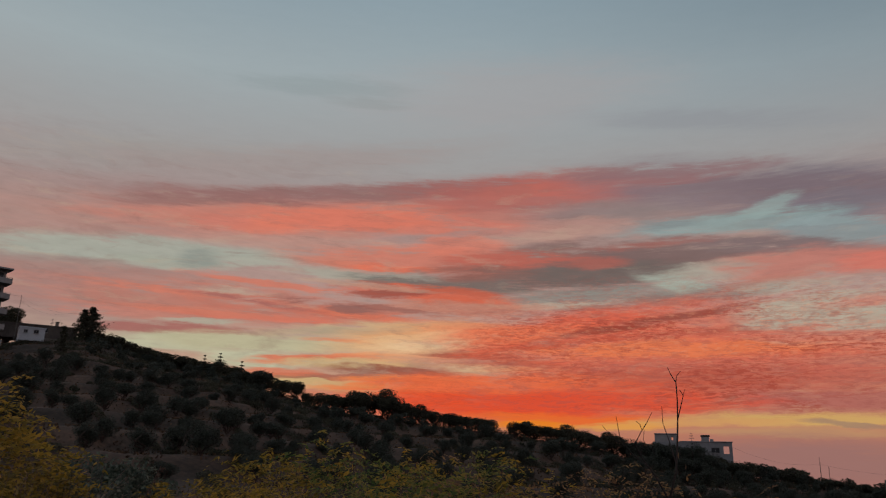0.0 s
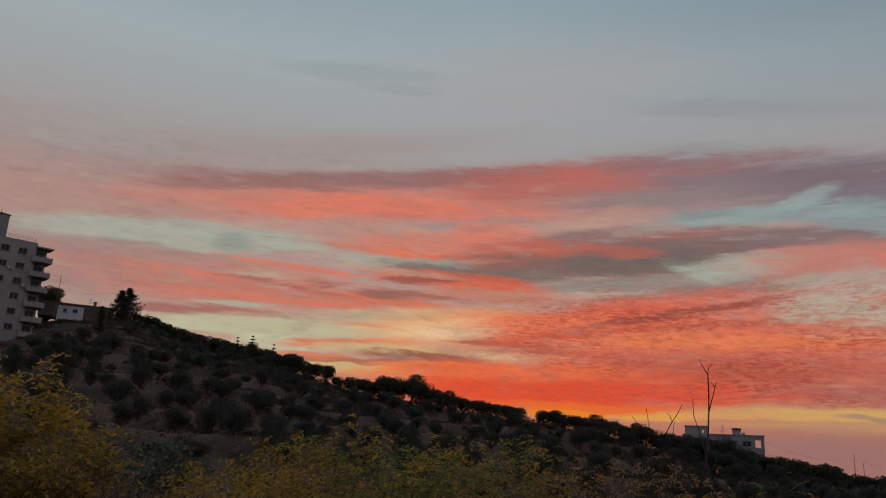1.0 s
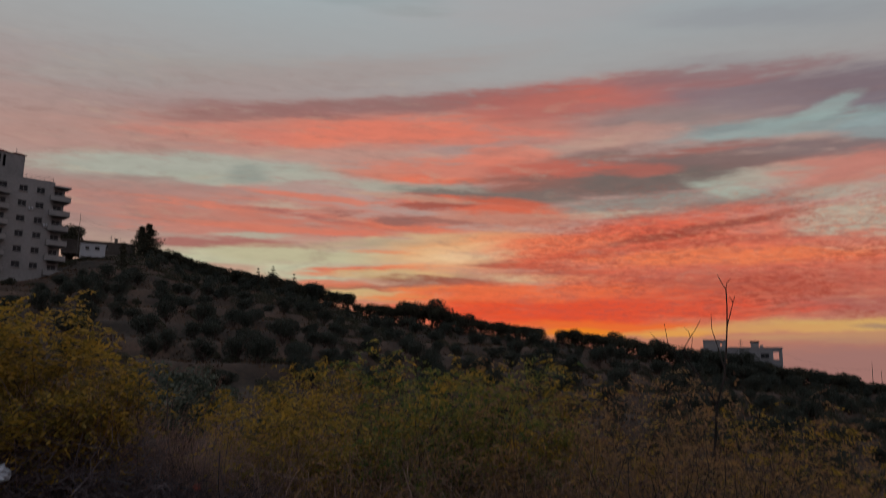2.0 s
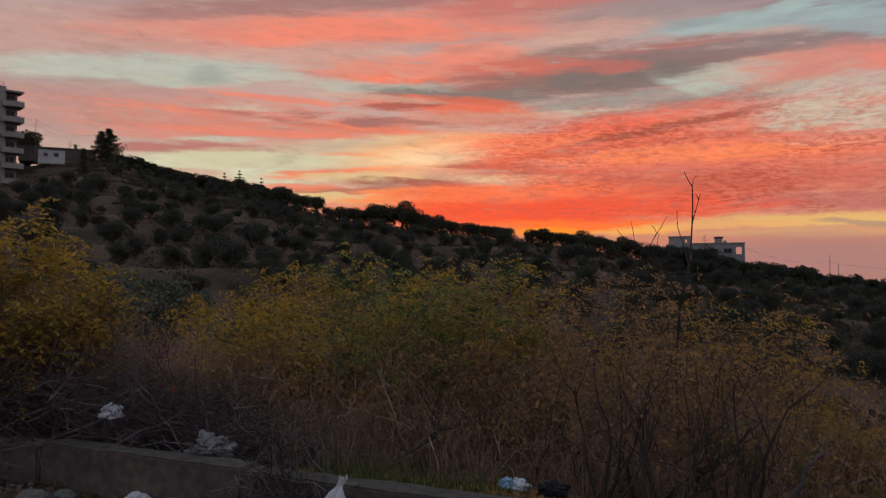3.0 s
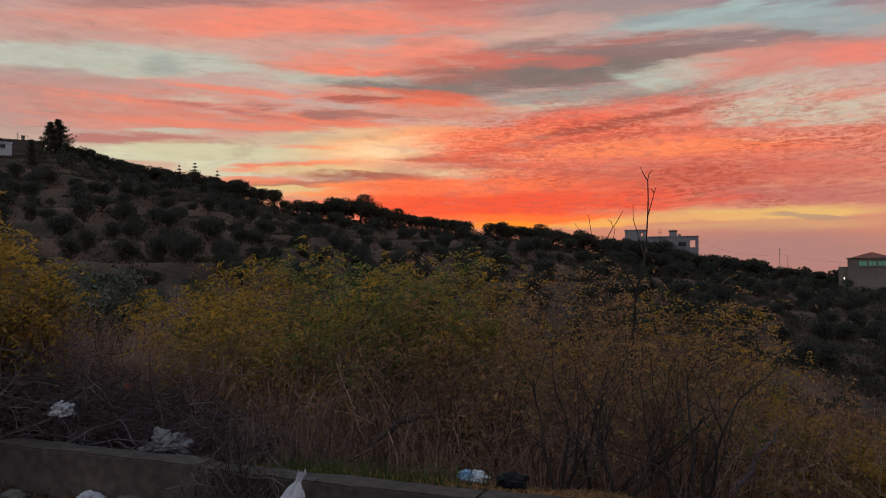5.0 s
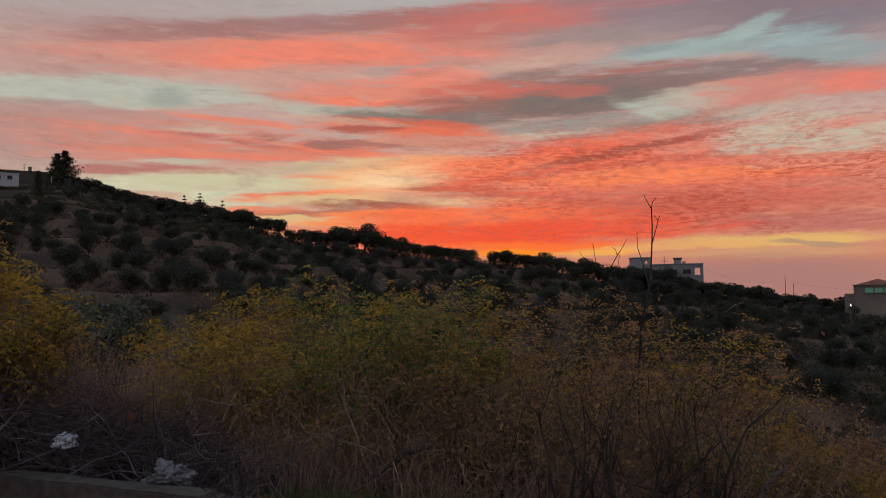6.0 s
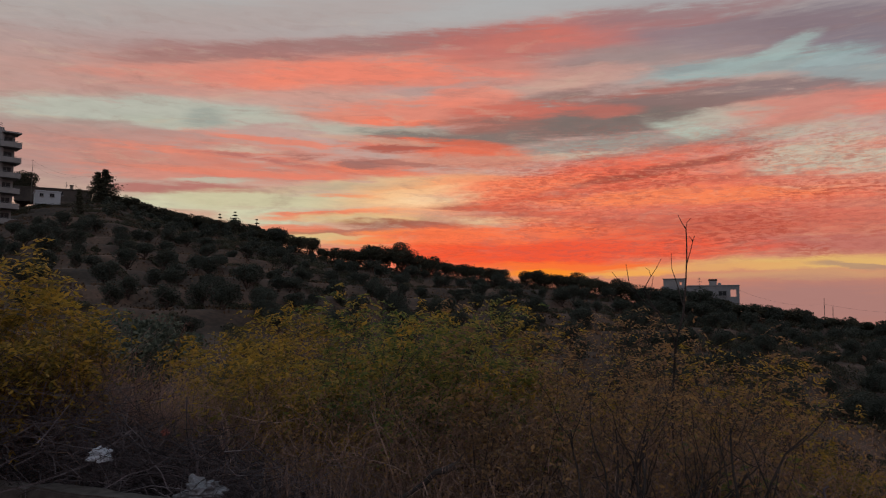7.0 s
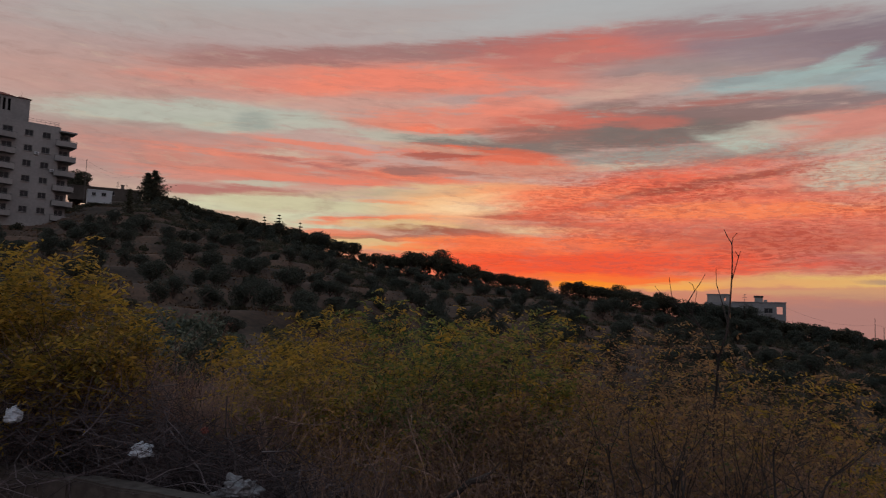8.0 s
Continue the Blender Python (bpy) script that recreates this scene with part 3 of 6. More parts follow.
def lie(x, y):
    """The ground's height at x, y (arrays)."""
    x, y = np.asarray(x, float), np.asarray(y, float)
    r = np.maximum(np.hypot(x, y), 0.01)
    az = np.degrees(np.arctan2(x, y))
    el = np.interp(az, AZ, RIDGE_EL)
    top_r = np.interp(az, (-40, -22, -10, 5, 20, 30, 40), (200, 200, 172, 150, 155, 180, 190))
    top = EYE[2] + top_r * np.tan(np.radians(el))
    low = np.interp(az, (-40, -15, 5, 30, 45), (-1.5, -3.0, -5.5, -9.0, -9.5))
    near = np.interp(az, (-30, 0, 30), (-0.35, -0.7, -1.3))
    z = np.where(r < 9, near * smooth(4.5, 9, r), 0)
    z = np.where((r >= 9) & (r < 42), near + (low - near) * (np.clip(r - 9, 0, None) / 33) ** 0.9, z)
    k = (r - 42) / (top_r - 42)
    hill = low + (top - low) * (0.94 * k + 0.06 * k * k)
    step = 2.3
    lev = hill / step
    hill_t = step * (np.floor(lev) + smooth(0.6, 1.0, lev - np.floor(lev)))
    hill = hill + (hill_t - hill) * 0.75 * smooth(0.02, 0.15, k) * smooth(1.0, 0.9, k)
    z = np.where((r >= 42) & (k <= 1), hill, z)
    z = np.where(k > 1, top + (-60 - top) * np.clip((r - top_r) / 900, 0, 1) ** 0.8, z)
    bump = 0.10 * np.sin(x * 0.31 + 1.3) * np.cos(y * 0.27) + 0.05 * np.sin(x * 0.9 + y * 0.7)
    z = z + bump * smooth(10, 40, r) * smooth(1.25, 0.9, k)
    s = (x - WALL_A.x) * WALL_OUT.x + (y - WALL_A.y) * WALL_OUT.y
    z = 0.05 + (z - 0.05) * smooth(0.1, 2.2, s) + 0.16 * smooth(0.1, 0.3, s) * smooth(2.0, 0.5, s)
    back = smooth(100, 62, np.abs(az))
    rough = 0.018 * np.sin(x * 5.1 + y * 3.3) * np.cos(y * 4.7 - x * 2.1)
    return z * back + rough * smooth(40, 3, r)


def ground_z(x, y):
    return float(lie(x, y))


def build_ground():
    az = np.radians(np.concatenate([np.arange(-180, -44, 4.0), np.arange(-44, 44, 0.6), np.arange(44, 180, 4.0)]))
    rr = np.concatenate([[0.4, 1.2, 2.2, 3.0], np.arange(3.4, 9, 0.12), np.arange(9, 42, 1.0), np.arange(42, 206, 1.5), [212, 225, 250, 300, 380, 500, 700, 1000, 1400, 2000, 3000, 4500]])
    a, r = np.meshgrid(az, rr)
    x, y = r * np.sin(a), r * np.cos(a)
    z = lie(x, y)
    na, nr = len(az), len(rr)
    v = np.stack([x, y, z], -1).reshape(-1, 3).tolist() + [(0, 0, 0.0)]
    f = [(i * na + j, (i + 1) * na + j, (i + 1) * na + (j + 1) % na, i * na + (j + 1) % na) for i in range(nr - 1) for j in range(na)]
    f += [(nr * na, j, (j + 1) % na) for j in range(na)]
    me = bpy.data.meshes.new("ground")
    me.from_pydata(v, [], f)
    me.materials.append(SOIL)
    me.polygons.foreach_set("use_smooth", [True] * len(f))
    me.update()
    tagged(new("ground", me), "dry reddish soil of a terraced hillside and verge", "ground", kind="structure")


build_ground()


def build_kerb_wall():
    """A low cast wall in lengths of 1.9 m, with open joints and worn tops."""
    rng = random.Random(4)
    wall = tagged(new("kerb_wall"), "low weathered concrete wall along the verge", "wall", kind="structure")
    turn = math.atan2(WALL_DIR.y, WALL_DIR.x)
    wall.matrix_basis = Matrix.Translation((WALL_A.x, WALL_A.y, 0)) @ Matrix.Rotation(turn, 4, "Z")
    for i in range(-5, 8):
        bm = bmesh.new()
        bmesh.ops.create_cube(bm, size=1)
        bmesh.ops.scale(bm, vec=(1.894, 0.20, 0.5), verts=bm.verts)
        bmesh.ops.subdivide_edges(bm, edges=[e for e in bm.edges if abs((e.verts[0].co - e.verts[1].co).x) > 1], cuts=16, use_grid_fill=True)
        bmesh.ops.bevel(bm, geom=[e for e in bm.edges if e.is_manifold and e.calc_face_angle(0) > 1], offset=0.014, segments=2, affect="EDGES")
        for v in bm.verts:
            n = noise.noise(v.co * 5 + Vector((i * 3.1, 0, 0)))
            v.co.z += 0.012 * n
            v.co.y += 0.008 * noise.noise(v.co * 7 + Vector((0, i, 4)))
        me = bpy.data.meshes.new("wall_length")
        bm.to_mesh(me)
        bm.free()
        me.materials.append(CONCRETE)
        part("wall_length", me, CONCRETE, wall, at=pose(i * 1.9 + 0.9, 0.1 + rng.uniform(-0.012, 0.012), 0.098 + rng.uniform(-0.012, 0.012), 0, 0, rng.uniform(-0.5, 0.5)))


build_kerb_wall()


# ---- buildings on the hill ----
def wall_with_holes(x0, x1, z0, z1, y0, y1, holes):
    """A wall of that thickness with real openings (x0, x1, z0, z1), cut into blocks on a grid."""
    s = Shape()
    xs = sorted({x0, x1, *(h[0] for h in holes), *(h[1] for h in holes)})
    zs = sorted({z0, z1, *(h[2] for h in holes), *(h[3] for h in holes)})
    k = len(xs)
    solid = {}
    for i in range(len(xs) - 1):
        for j in range(len(zs) - 1):
            cx, cz = (xs[i] + xs[i + 1]) / 2, (zs[j] + zs[j + 1]) / 2
            solid[i, j] = not any(h[0] < cx < h[1] and h[2] < cz < h[3] for h in holes)
    for y in (y0, y1):
        s.v += [(x, y, z) for z in zs for x in xs]
    off = len(xs) * len(zs)
    at = lambda i, j, b: j * k + i + (off if b else 0)
    for (i, j), full in solid.items():
        if not full:
            continue
        s.f.append((at(i, j, 0), at(i + 1, j, 0), at(i + 1, j + 1, 0), at(i, j + 1, 0)))
        s.f.append((at(i, j + 1, 1), at(i + 1, j + 1, 1), at(i + 1, j, 1), at(i, j, 1)))
        for (di, dj), (p, q) in {(-1, 0): ((i, j + 1), (i, j)), (1, 0): ((i + 1, j), (i + 1, j + 1)), (0, -1): ((i, j), (i + 1, j)), (0, 1): ((i + 1, j + 1), (i, j + 1))}.items():
            if not solid.get((i + di, j + dj), False):
                s.f.append((at(*q, 0), at(*p, 0), at(*p, 1), at(*q, 1)))
    return s


def window_part(parent, x, z, w, h, y, mat=DARKWIN):
    """A two-leaf window set back in its opening."""
    f = Shape()
    t = 0.07
    f.box((x - w / 2, y, z), (x - w / 2 + t, y + 0.08, z + h)).box((x + w / 2 - t, y, z), (x + w / 2, y + 0.08, z + h))
    f.box((x - w / 2 + t, y, z), (x + w / 2 - t, y + 0.08, z + t)).box((x - w / 2 + t, y, z + h - t), (x + w / 2 - t, y + 0.08, z + h))
    f.box((x - t / 2, y - 0.005, z + t), (x + t / 2, y + 0.07, z + h - t))
    fr = part("window", f, METAL, parent)
    part("pane", Shape().box((x - w / 2 + t, y + 0.03, z + t), (x - t / 2, y + 0.05, z + h - t)), mat, fr)
    part("pane", Shape().box((x + t / 2, y + 0.03, z + t), (x + w / 2 - t, y + 0.05, z + h - t)), mat, fr)
    part("window_sill", Shape().box((x - w / 2 - 0.1, y - 0.32, z - 0.1), (x + w / 2 + 0.1, y - 0.02, z - 0.004)), RENDERED, fr)


def build_apartments():
    """Six storeys facing the valley; balconies at the corner and a second stack of them further along."""
    corner = polar(-31.42, 0, 172)
    face = radians(45)
    base = 18.6
    b = thing("apartment_building", Matrix.Translation((corner.x, corner.y, base)) @ Matrix.Rotation(face, 4, "Z"),
              "pale rendered six-storey apartment block with stacked balconies on the hillside", "building")
    st, wide, deep = 3.06, 17.0, 13.0
    zs = [1.55 + i * st for i in range(6)]
    holes = []
    for i in range(6):
        for x in (-2.3, -5.5):
            holes.append((x - 0.75, x + 0.75, zs[i] + 1.0, zs[i] + 2.2))
        for x in (-9.3, -13.2):
            holes.append((x - 0.9, x + 0.9, zs[i] + 0.15, zs[i] + 2.3))
    high = zs[5] + 3.75
    part("front_wall", wall_with_holes(-wide, 0, -3, high, 0, 0.3, holes), RENDERED, b)
    side = [(0.8, 2.2, zs[i] + 0.15, zs[i] + 2.3) for i in range(6)]
    sw = part("side_wall", wall_with_holes(0.3, deep, -3, high, -0.3, 0, side), RENDERED, b, at=pose(0, 0, 0, 0, 0, 90))
    part("back_wall", Shape().box((-wide, deep, -3), (-0.005, deep + 0.3, high)), RENDERED, b)
    part("far_wall", Shape().box((-wide - 0.3, 0, -3), (-wide - 0.005, deep, high)), RENDERED, b)
    part("roof_slab", Shape().box((-wide + 0.005, 0.305, high - 0.6), (-0.305, deep - 0.005, high - 0.35)), RAWWALL, b)
    for z in zs:
        part("floor_slab", Shape().box((-wide + 0.005, 0.305, z - 0.2), (-0.305, deep - 0.005, z)), RAWWALL, b)
    for i in range(6):
        for x in (-2.3, -5.5):
            window_part(b, x, zs[i] + 1.0, 1.5, 1.2, 0.14)
        for x in (-9.3, -13.2):
            window_part(b, x, zs[i] + 0.15, 1.8, 2.15, 0.14)
    # balconies: slab, curved parapet, and a deep shadowed recess behind
    def balcony(x0, x1, y0, y1, z, bow=0.0):
        n = 8
        outline = [(x0, y1), (x0, y0)] + [(x0 + (x1 - x0) * k / n, y0 - bow * math.sin(math.pi * k / n)) for k in range(1, n)] + [(x1, y0), (x1, y1)]
        s = Shape()
        m = len(outline)
        s.v += [(x, y, z - 0.2) for x, y in outline] + [(x, y, z) for x, y in outline]
        s.f += [tuple(reversed(range(m))), tuple(range(m, 2 * m))] + [(k, (k + 1) % m, m + (k + 1) % m, m + k) for k in range(m)]
        bal = part("balcony", s, RENDERED, b)
        p = Shape()
        cx, cy = (x0 + x1) / 2, (y0 + y1) / 2
        inner = [(cx + (x - cx) * 0.93, cy + (y - cy) * 0.9) for x, y in outline]
        rows = [[(x, y, z + 0.002) for x, y in outline], [(x, y, z + 0.85) for x, y in outline], [(x, y, z + 0.85) for x, y in inner], [(x, y, z + 0.002) for x, y in inner]]
        p.v = [v for row in rows for v in row]
        for a in range(3):
            p.f += [(a * m + k, a * m + k + 1, (a + 1) * m + k + 1, (a + 1) * m + k) for k in range(m - 1)]
        part("parapet", p, RENDERED, bal)
        rail = Shape()
        rail.tube([(x, y, z + 1.02) for x, y in outline], [0.03] * m, 5)
        for x, y in outline[1:-1:2]:
            rail.tube([(x, y, z + 0.85), (x, y, z + 1.02)], [0.02, 0.02], 4)
        part("railing", rail, METAL, bal)
    for i in range(6):
        z = zs[i]
        balcony(-0.6, 3.3, -0.75, 3.2, z, 0.45)
        balcony(-14.8, -7.9, -1.35, -0.01, z, 0.6)
    part("canopy", Shape().box((0.005, -0.5, zs[5] + 2.75), (3.3, 3.2, zs[5] + 3.05), 0.03), RENDERED, b)
    # wall of the corner rooms behind the balconies
    part("corner_wall", Shape().box((0.005, 1.6, -3), (2.6, 9.0, zs[5] + 2.74)), RENDERED, b)
    for i in range(6):
        window_part(b, 1.3, zs[i] + 0.5, 1.7, 1.8, 1.5)
    # roof tower with a small tiled cap and tall slots
    tz = high - 0.35
    TX = 0.55
    slots = [(-13.6 + k * 0.9, -13.1 + k * 0.9, tz + 2.2, tz + 4.6) for k in range(5)]
    part("stair_tower", wall_with_holes(-14.6, -6.1, tz, tz + 5.1, 1.2, 1.5, slots), RENDERED, b, at=pose(TX, 0, 0))
    part("tower_side", Shape().box((-6.4, 1.505, tz), (-6.1, 7.0, tz + 5.1)), RENDERED, b, at=pose(TX, 0, 0))
    part("tower_back", Shape().box((-14.6, 6.7, tz), (-6.405, 7.0, tz + 5.1)), RENDERED, b, at=pose(TX, 0, 0))
    # dark panel added behind the slots, its colour standing for the shade inside
    part("tower_inside", Shape().box((-14.3, 2.6, tz), (-6.6, 2.8, tz + 5.0)), DARKWIN, b, at=pose(TX, 0, 0))
    part("tower_roof", Shape().pyramid((-8.6, 0.9), (-5.8, 7.3), tz + 5.1, tz + 6.1, 0.3), ROOFRED, b, "red tiled cap", at=pose(TX, 0, 0))
    part("tower_roof", Shape().pyramid((-14.9, 0.9), (-8.7, 7.3), tz + 5.1, tz + 6.3, 1.5), ROOFRED, b, "red tiled cap", at=pose(TX, 0, 0))
    part("finial", Shape().tube([(-7.2, 4, tz + 6.0), (-7.2, 4, tz + 7.1)], [0.05, 0.03], 5), METAL, b, at=pose(TX, 0, 0))
    rail = Shape()
    for zz in (0.45, 0.85):
        rail.tube([(-6.0, 0.15, high + zz), (-0.15, 0.15, high + zz), (-0.15, deep, high + zz)], [0.025] * 3, 4)
    for k in range(8):
        rail.tube([(-6.0 + k * 0.83, 0.15, high), (-6.0 + k * 0.83, 0.15, high + 0.85)], [0.025, 0.025], 4)
    part("roof_railing", rail, METAL, b)
    for x, i in ((-3.9, 4), (-0.9, 3)):
        ac = part("air_conditioner", Shape().box((x - 0.4, -0.38, zs[i] + 0.45), (x + 0.4, -0.005, zs[i] + 1.0), 0.03), WHITE, b)
        part("fan_grille", Shape().tube([(x, -0.385, zs[i] + 0.72), (x, -0.40, zs[i] + 0.72)], [0.22, 0.2], 12), METAL, ac)


build_apartments()


def plain_house(name, m, label, wx, wy, h, windows, mat, roof=None, parapet=0.25):
    """A flat-roofed block house: four walls with openings, a roof slab with a rim, windows."""
    b = thing(name, m, label, "house")
    holes = [(x - w / 2, x + w / 2, z, z + hh) for x, z, w, hh in windows]
    part("wall", wall_with_holes(-wx / 2, wx / 2, -1.0, h, -wy / 2, -wy / 2 + 0.25, holes), mat, b)
    part("wall", Shape().box((-wx / 2, wy / 2 - 0.25, -1.0), (wx / 2, wy / 2, h)), mat, b)
    for sx in (-1, 1):
        lo, hi = sorted((sx * wx / 2, sx * (wx / 2 - 0.25)))
        part("wall", Shape().box((lo, -wy / 2 + 0.255, -1.0), (hi, wy / 2 - 0.255, h)), mat, b)
    part("roof_slab", Shape().box((-wx / 2 - 0.15, -wy / 2 - 0.15, h + 0.004), (wx / 2 + 0.15, wy / 2 + 0.15, h + parapet), 0.02), mat if roof is None else roof, b)
    for x, z, w, hh in windows:
        window_part(b, x, z, w, hh, -wy / 2 + 0.1)
    return b


def placed(az, r, turn=0.0, z=None):
    p = polar(az, 0, r)
    return pose(p.x, p.y, ground_z(p.x, p.y) if z is None else z, 0, 0, turn - az)


plain_house("white_house", placed(-28.67, 194, 4, 28.05), "small white flat-roofed house below the hilltop", 5.1, 4.5, 1.8, [(-1.3, 0.7, 0.8, 0.7), (0.8, 0.7, 1.0, 0.8)], WHITE)
plain_house("hilltop_house", placed(-28.4, 206, -2, 30.0), "low dark stone house along the hilltop behind a white house", 15.5, 6.0, 2.25, [(-3.0, 0.8, 1.0, 1.0), (2.0, 0.8, 1.0, 1.0)], OLDWALL)
plain_house("hilltop_shed", placed(-26.3, 205, 0, 30.2), "small rough stone shed beside a conifer", 2.4, 3.0, 1.9, [(0.0, 0.7, 0.6, 0.6)], OLDWALL)


def chimney(az, r, z, h, w):
    c = thing("chimney", placed(az, r, 0, z), "short square masonry chimney on a hilltop roof", "chimney")
    part("stack", Shape().box((-w / 2, -w / 2, 0), (w / 2, w / 2, h), 0.03), STONE, c)
    part("cap", Shape().box((-w / 2 - 0.08, -w / 2 - 0.08, h + 0.004), (w / 2 + 0.08, w / 2 + 0.08, h + 0.14), 0.03), CONCRETE, c)


chimney(-27.23, 206, 32.3, 1.5, 0.75)


def mast(name, az, r, z, h, label, arms=()):
    b = thing(name, placed(az, r, 0, z), label, "pole")
    part("pole", Shape().tube([(0, 0, -0.6), (0, 0, h * 0.5), (0.02, 0, h)], [0.085, 0.07, 0.05], 8), POLEWOOD, b)
    for zz, w in arms:
        part("crossarm", Shape().box((-w / 2, -0.05, zz - 0.05), (w / 2, 0.05, zz + 0.05), 0.01), POLEWOOD, b)
        for sx in (-0.9, 0, 0.9):
            part("insulator", Shape().tube([(sx * w / 2, 0, zz + 0.05), (sx * w / 2, 0, zz + 0.16), (sx * w / 2, 0, zz + 0.22)], [0.04, 0.06, 0.03], 6), WHITE, b)
    return b


mast("utility_pole", -29.62, 200, 28.5, 10.0, "slim utility pole standing on the hilltop")
mast("utility_pole", 25.35, 185, -1.2, 7.4, "slim utility pole standing on the far slope")
mast("utility_pole", 25.85, 190, -1.2, 5.6, "short leaning pole beside a taller one on the far slope")


def antenna(az, r, z, h):
    a = thing("roof_antenna", placed(az, r, 0, z), "thin metal television aerial on a roof", "antenna")
    part("rod", Shape().tube([(0, 0, -0.3), (0, 0, h)], [0.05, 0.03], 5), METAL, a)
    for k in range(4):
        part("tine", Shape().tube([(-0.5 + k * 0.08, 0, h * (0.5 + k * 0.14)), (0.5 - k * 0.08, 0, h * (0.5 + k * 0.14))], [0.025, 0.025], 4), METAL, a)


antenna(-27.55, 206, 32.3, 2.4)
antenna(17.45, 158, 7.6, 2.1)


def wire(a, b, sag, label):
    s = Shape()
    pts = [Vector(a).lerp(Vector(b), k / 14) - Vector((0, 0, sag * 4 * (k / 14) * (1 - k / 14))) for k in range(15)]
    s.tube(pts, [0.014] * 15, 4)
    tagged(new("power_cable", s.mesh("power_cable", METAL)), label, "cable")


wire(polar(-29.62, 10.35, 200), polar(-25.6, 9.75, 204), 1.6, "sagging black power cable between pole and conifer")
wire(polar(-29.62, 10.1, 200), polar(-26.9, 9.5, 206), 1.2, "sagging black power cable above the hilltop roofs")
wire(polar(-29.62, 10.35, 200), polar(-38, 12.5, 190), 1.6, "black power cable running along the hilltop")
wire(polar(20.1, 2.0, 158), polar(25.35, 1.0, 185), 1.2, "sagging black power cable between house and pole")
wire(polar(25.35, 1.0, 185), polar(33, 0.6, 230), 1.4, "sagging black power cable beyond the far poles")


def build_shell_house():
    """An unfinished flat-roofed house: long block, open corner frame, roof room and water-tank chimney."""
    r = 156
    b = thing("unfinished_house", placed(17.4, r, 0, 0.0), "unfinished pale concrete house with a roof room among trees", "house")
    up = lambda el: EYE[2] + r * math.tan(radians(el))
    east = lambda az: r * math.tan(radians(az - 17.4))
    top = up(2.33)
    x0, x1 = east(14.85), east(20.08)
    o0, o1, w0, w1 = east(19.5), east(19.9), up(1.56), up(2.07)
    wins = [(east(18.97), up(1.62), 1.5, 0.95), (east(18.07), up(1.62), 1.2, 0.9), (east(16.9), up(1.62), 1.2, 0.9), (east(17.5), up(1.66), 0.6, 0.7)]
    holes = [(x - w / 2, x + w / 2, z, z + h) for x, z, w, h in wins]
    low = -3.0
    part("front_wall", wall_with_holes(x0, x1, low, top, 0, 0.25, holes + [(o0, o1, w0, w1)]), RAWWALL, b)
    part("back_wall", wall_with_holes(x0, x1, low, top, 8.0, 8.25, [(o0 - 0.7, o1 + 0.5, w0 - 0.25, w1 + 0.25)]), RAWWALL, b)
    part("end_wall", Shape().box((x0, 0.255, low), (x0 + 0.25, 7.995, top)), RAWWALL, b)
    part("end_wall", wall_with_holes(0.255, 7.995, low, top, -x1, -x1 + 0.25, [(1.0, 7.0, w0, w1)]), RAWWALL, b, at=pose(0, 0, 0, 0, 0, 90))
    part("room_wall", Shape().box((o0 - 1.5, 0.255, low), (o0 - 1.25, 7.995, top - 0.26)), RAWWALL, b)
    part("roof_slab", Shape().box((x0 + 0.255, 0.255, top - 0.25), (x1 - 0.255, 7.995, top - 0.01)), RAWWALL, b)
    part("roof_edge", Shape().box((east(16.6), -0.18, top + 0.004), (x1 + 0.12, 0.4, top + 0.14), 0.02), RAWWALL, b)
    for x, z, w, h in wins:
        window_part(b, x, z, w, h, 0.12)
    bx0, bx1, bt = east(14.97), east(16.45), up(2.85)
    part("roof_room", wall_with_holes(bx0, bx1, top + 0.004, bt, 1.0, 4.6, [(bx1 - 1.0, bx1 - 0.6, top + 0.3, top + 1.0)]), RENDERED, b)
    part("roof_room_slab", Shape().box((bx0 - 0.12, 0.85, bt + 0.004), (bx1 + 0.12, 4.75, bt + 0.16), 0.02), RAWWALL, b)
    c0, c1 = east(18.1), east(18.62)
    part("chimney", Shape().box((c0, 1.0, top + 0.004), (c1, 2.2, up(2.7)), 0.03), RENDERED, b)
    part("chimney_cap", Shape().box((c0 - 0.12, 0.9, up(2.7) + 0.004), (c1 + 0.12, 2.3, up(2.82)), 0.02), CONCRETE, b)
    part("roof_step", Shape().box((c1 + 0.15, 1.0, top + 0.15), (c1 + 0.75, 2.0, up(2.55)), 0.03), RENDERED, b)


build_shell_house()


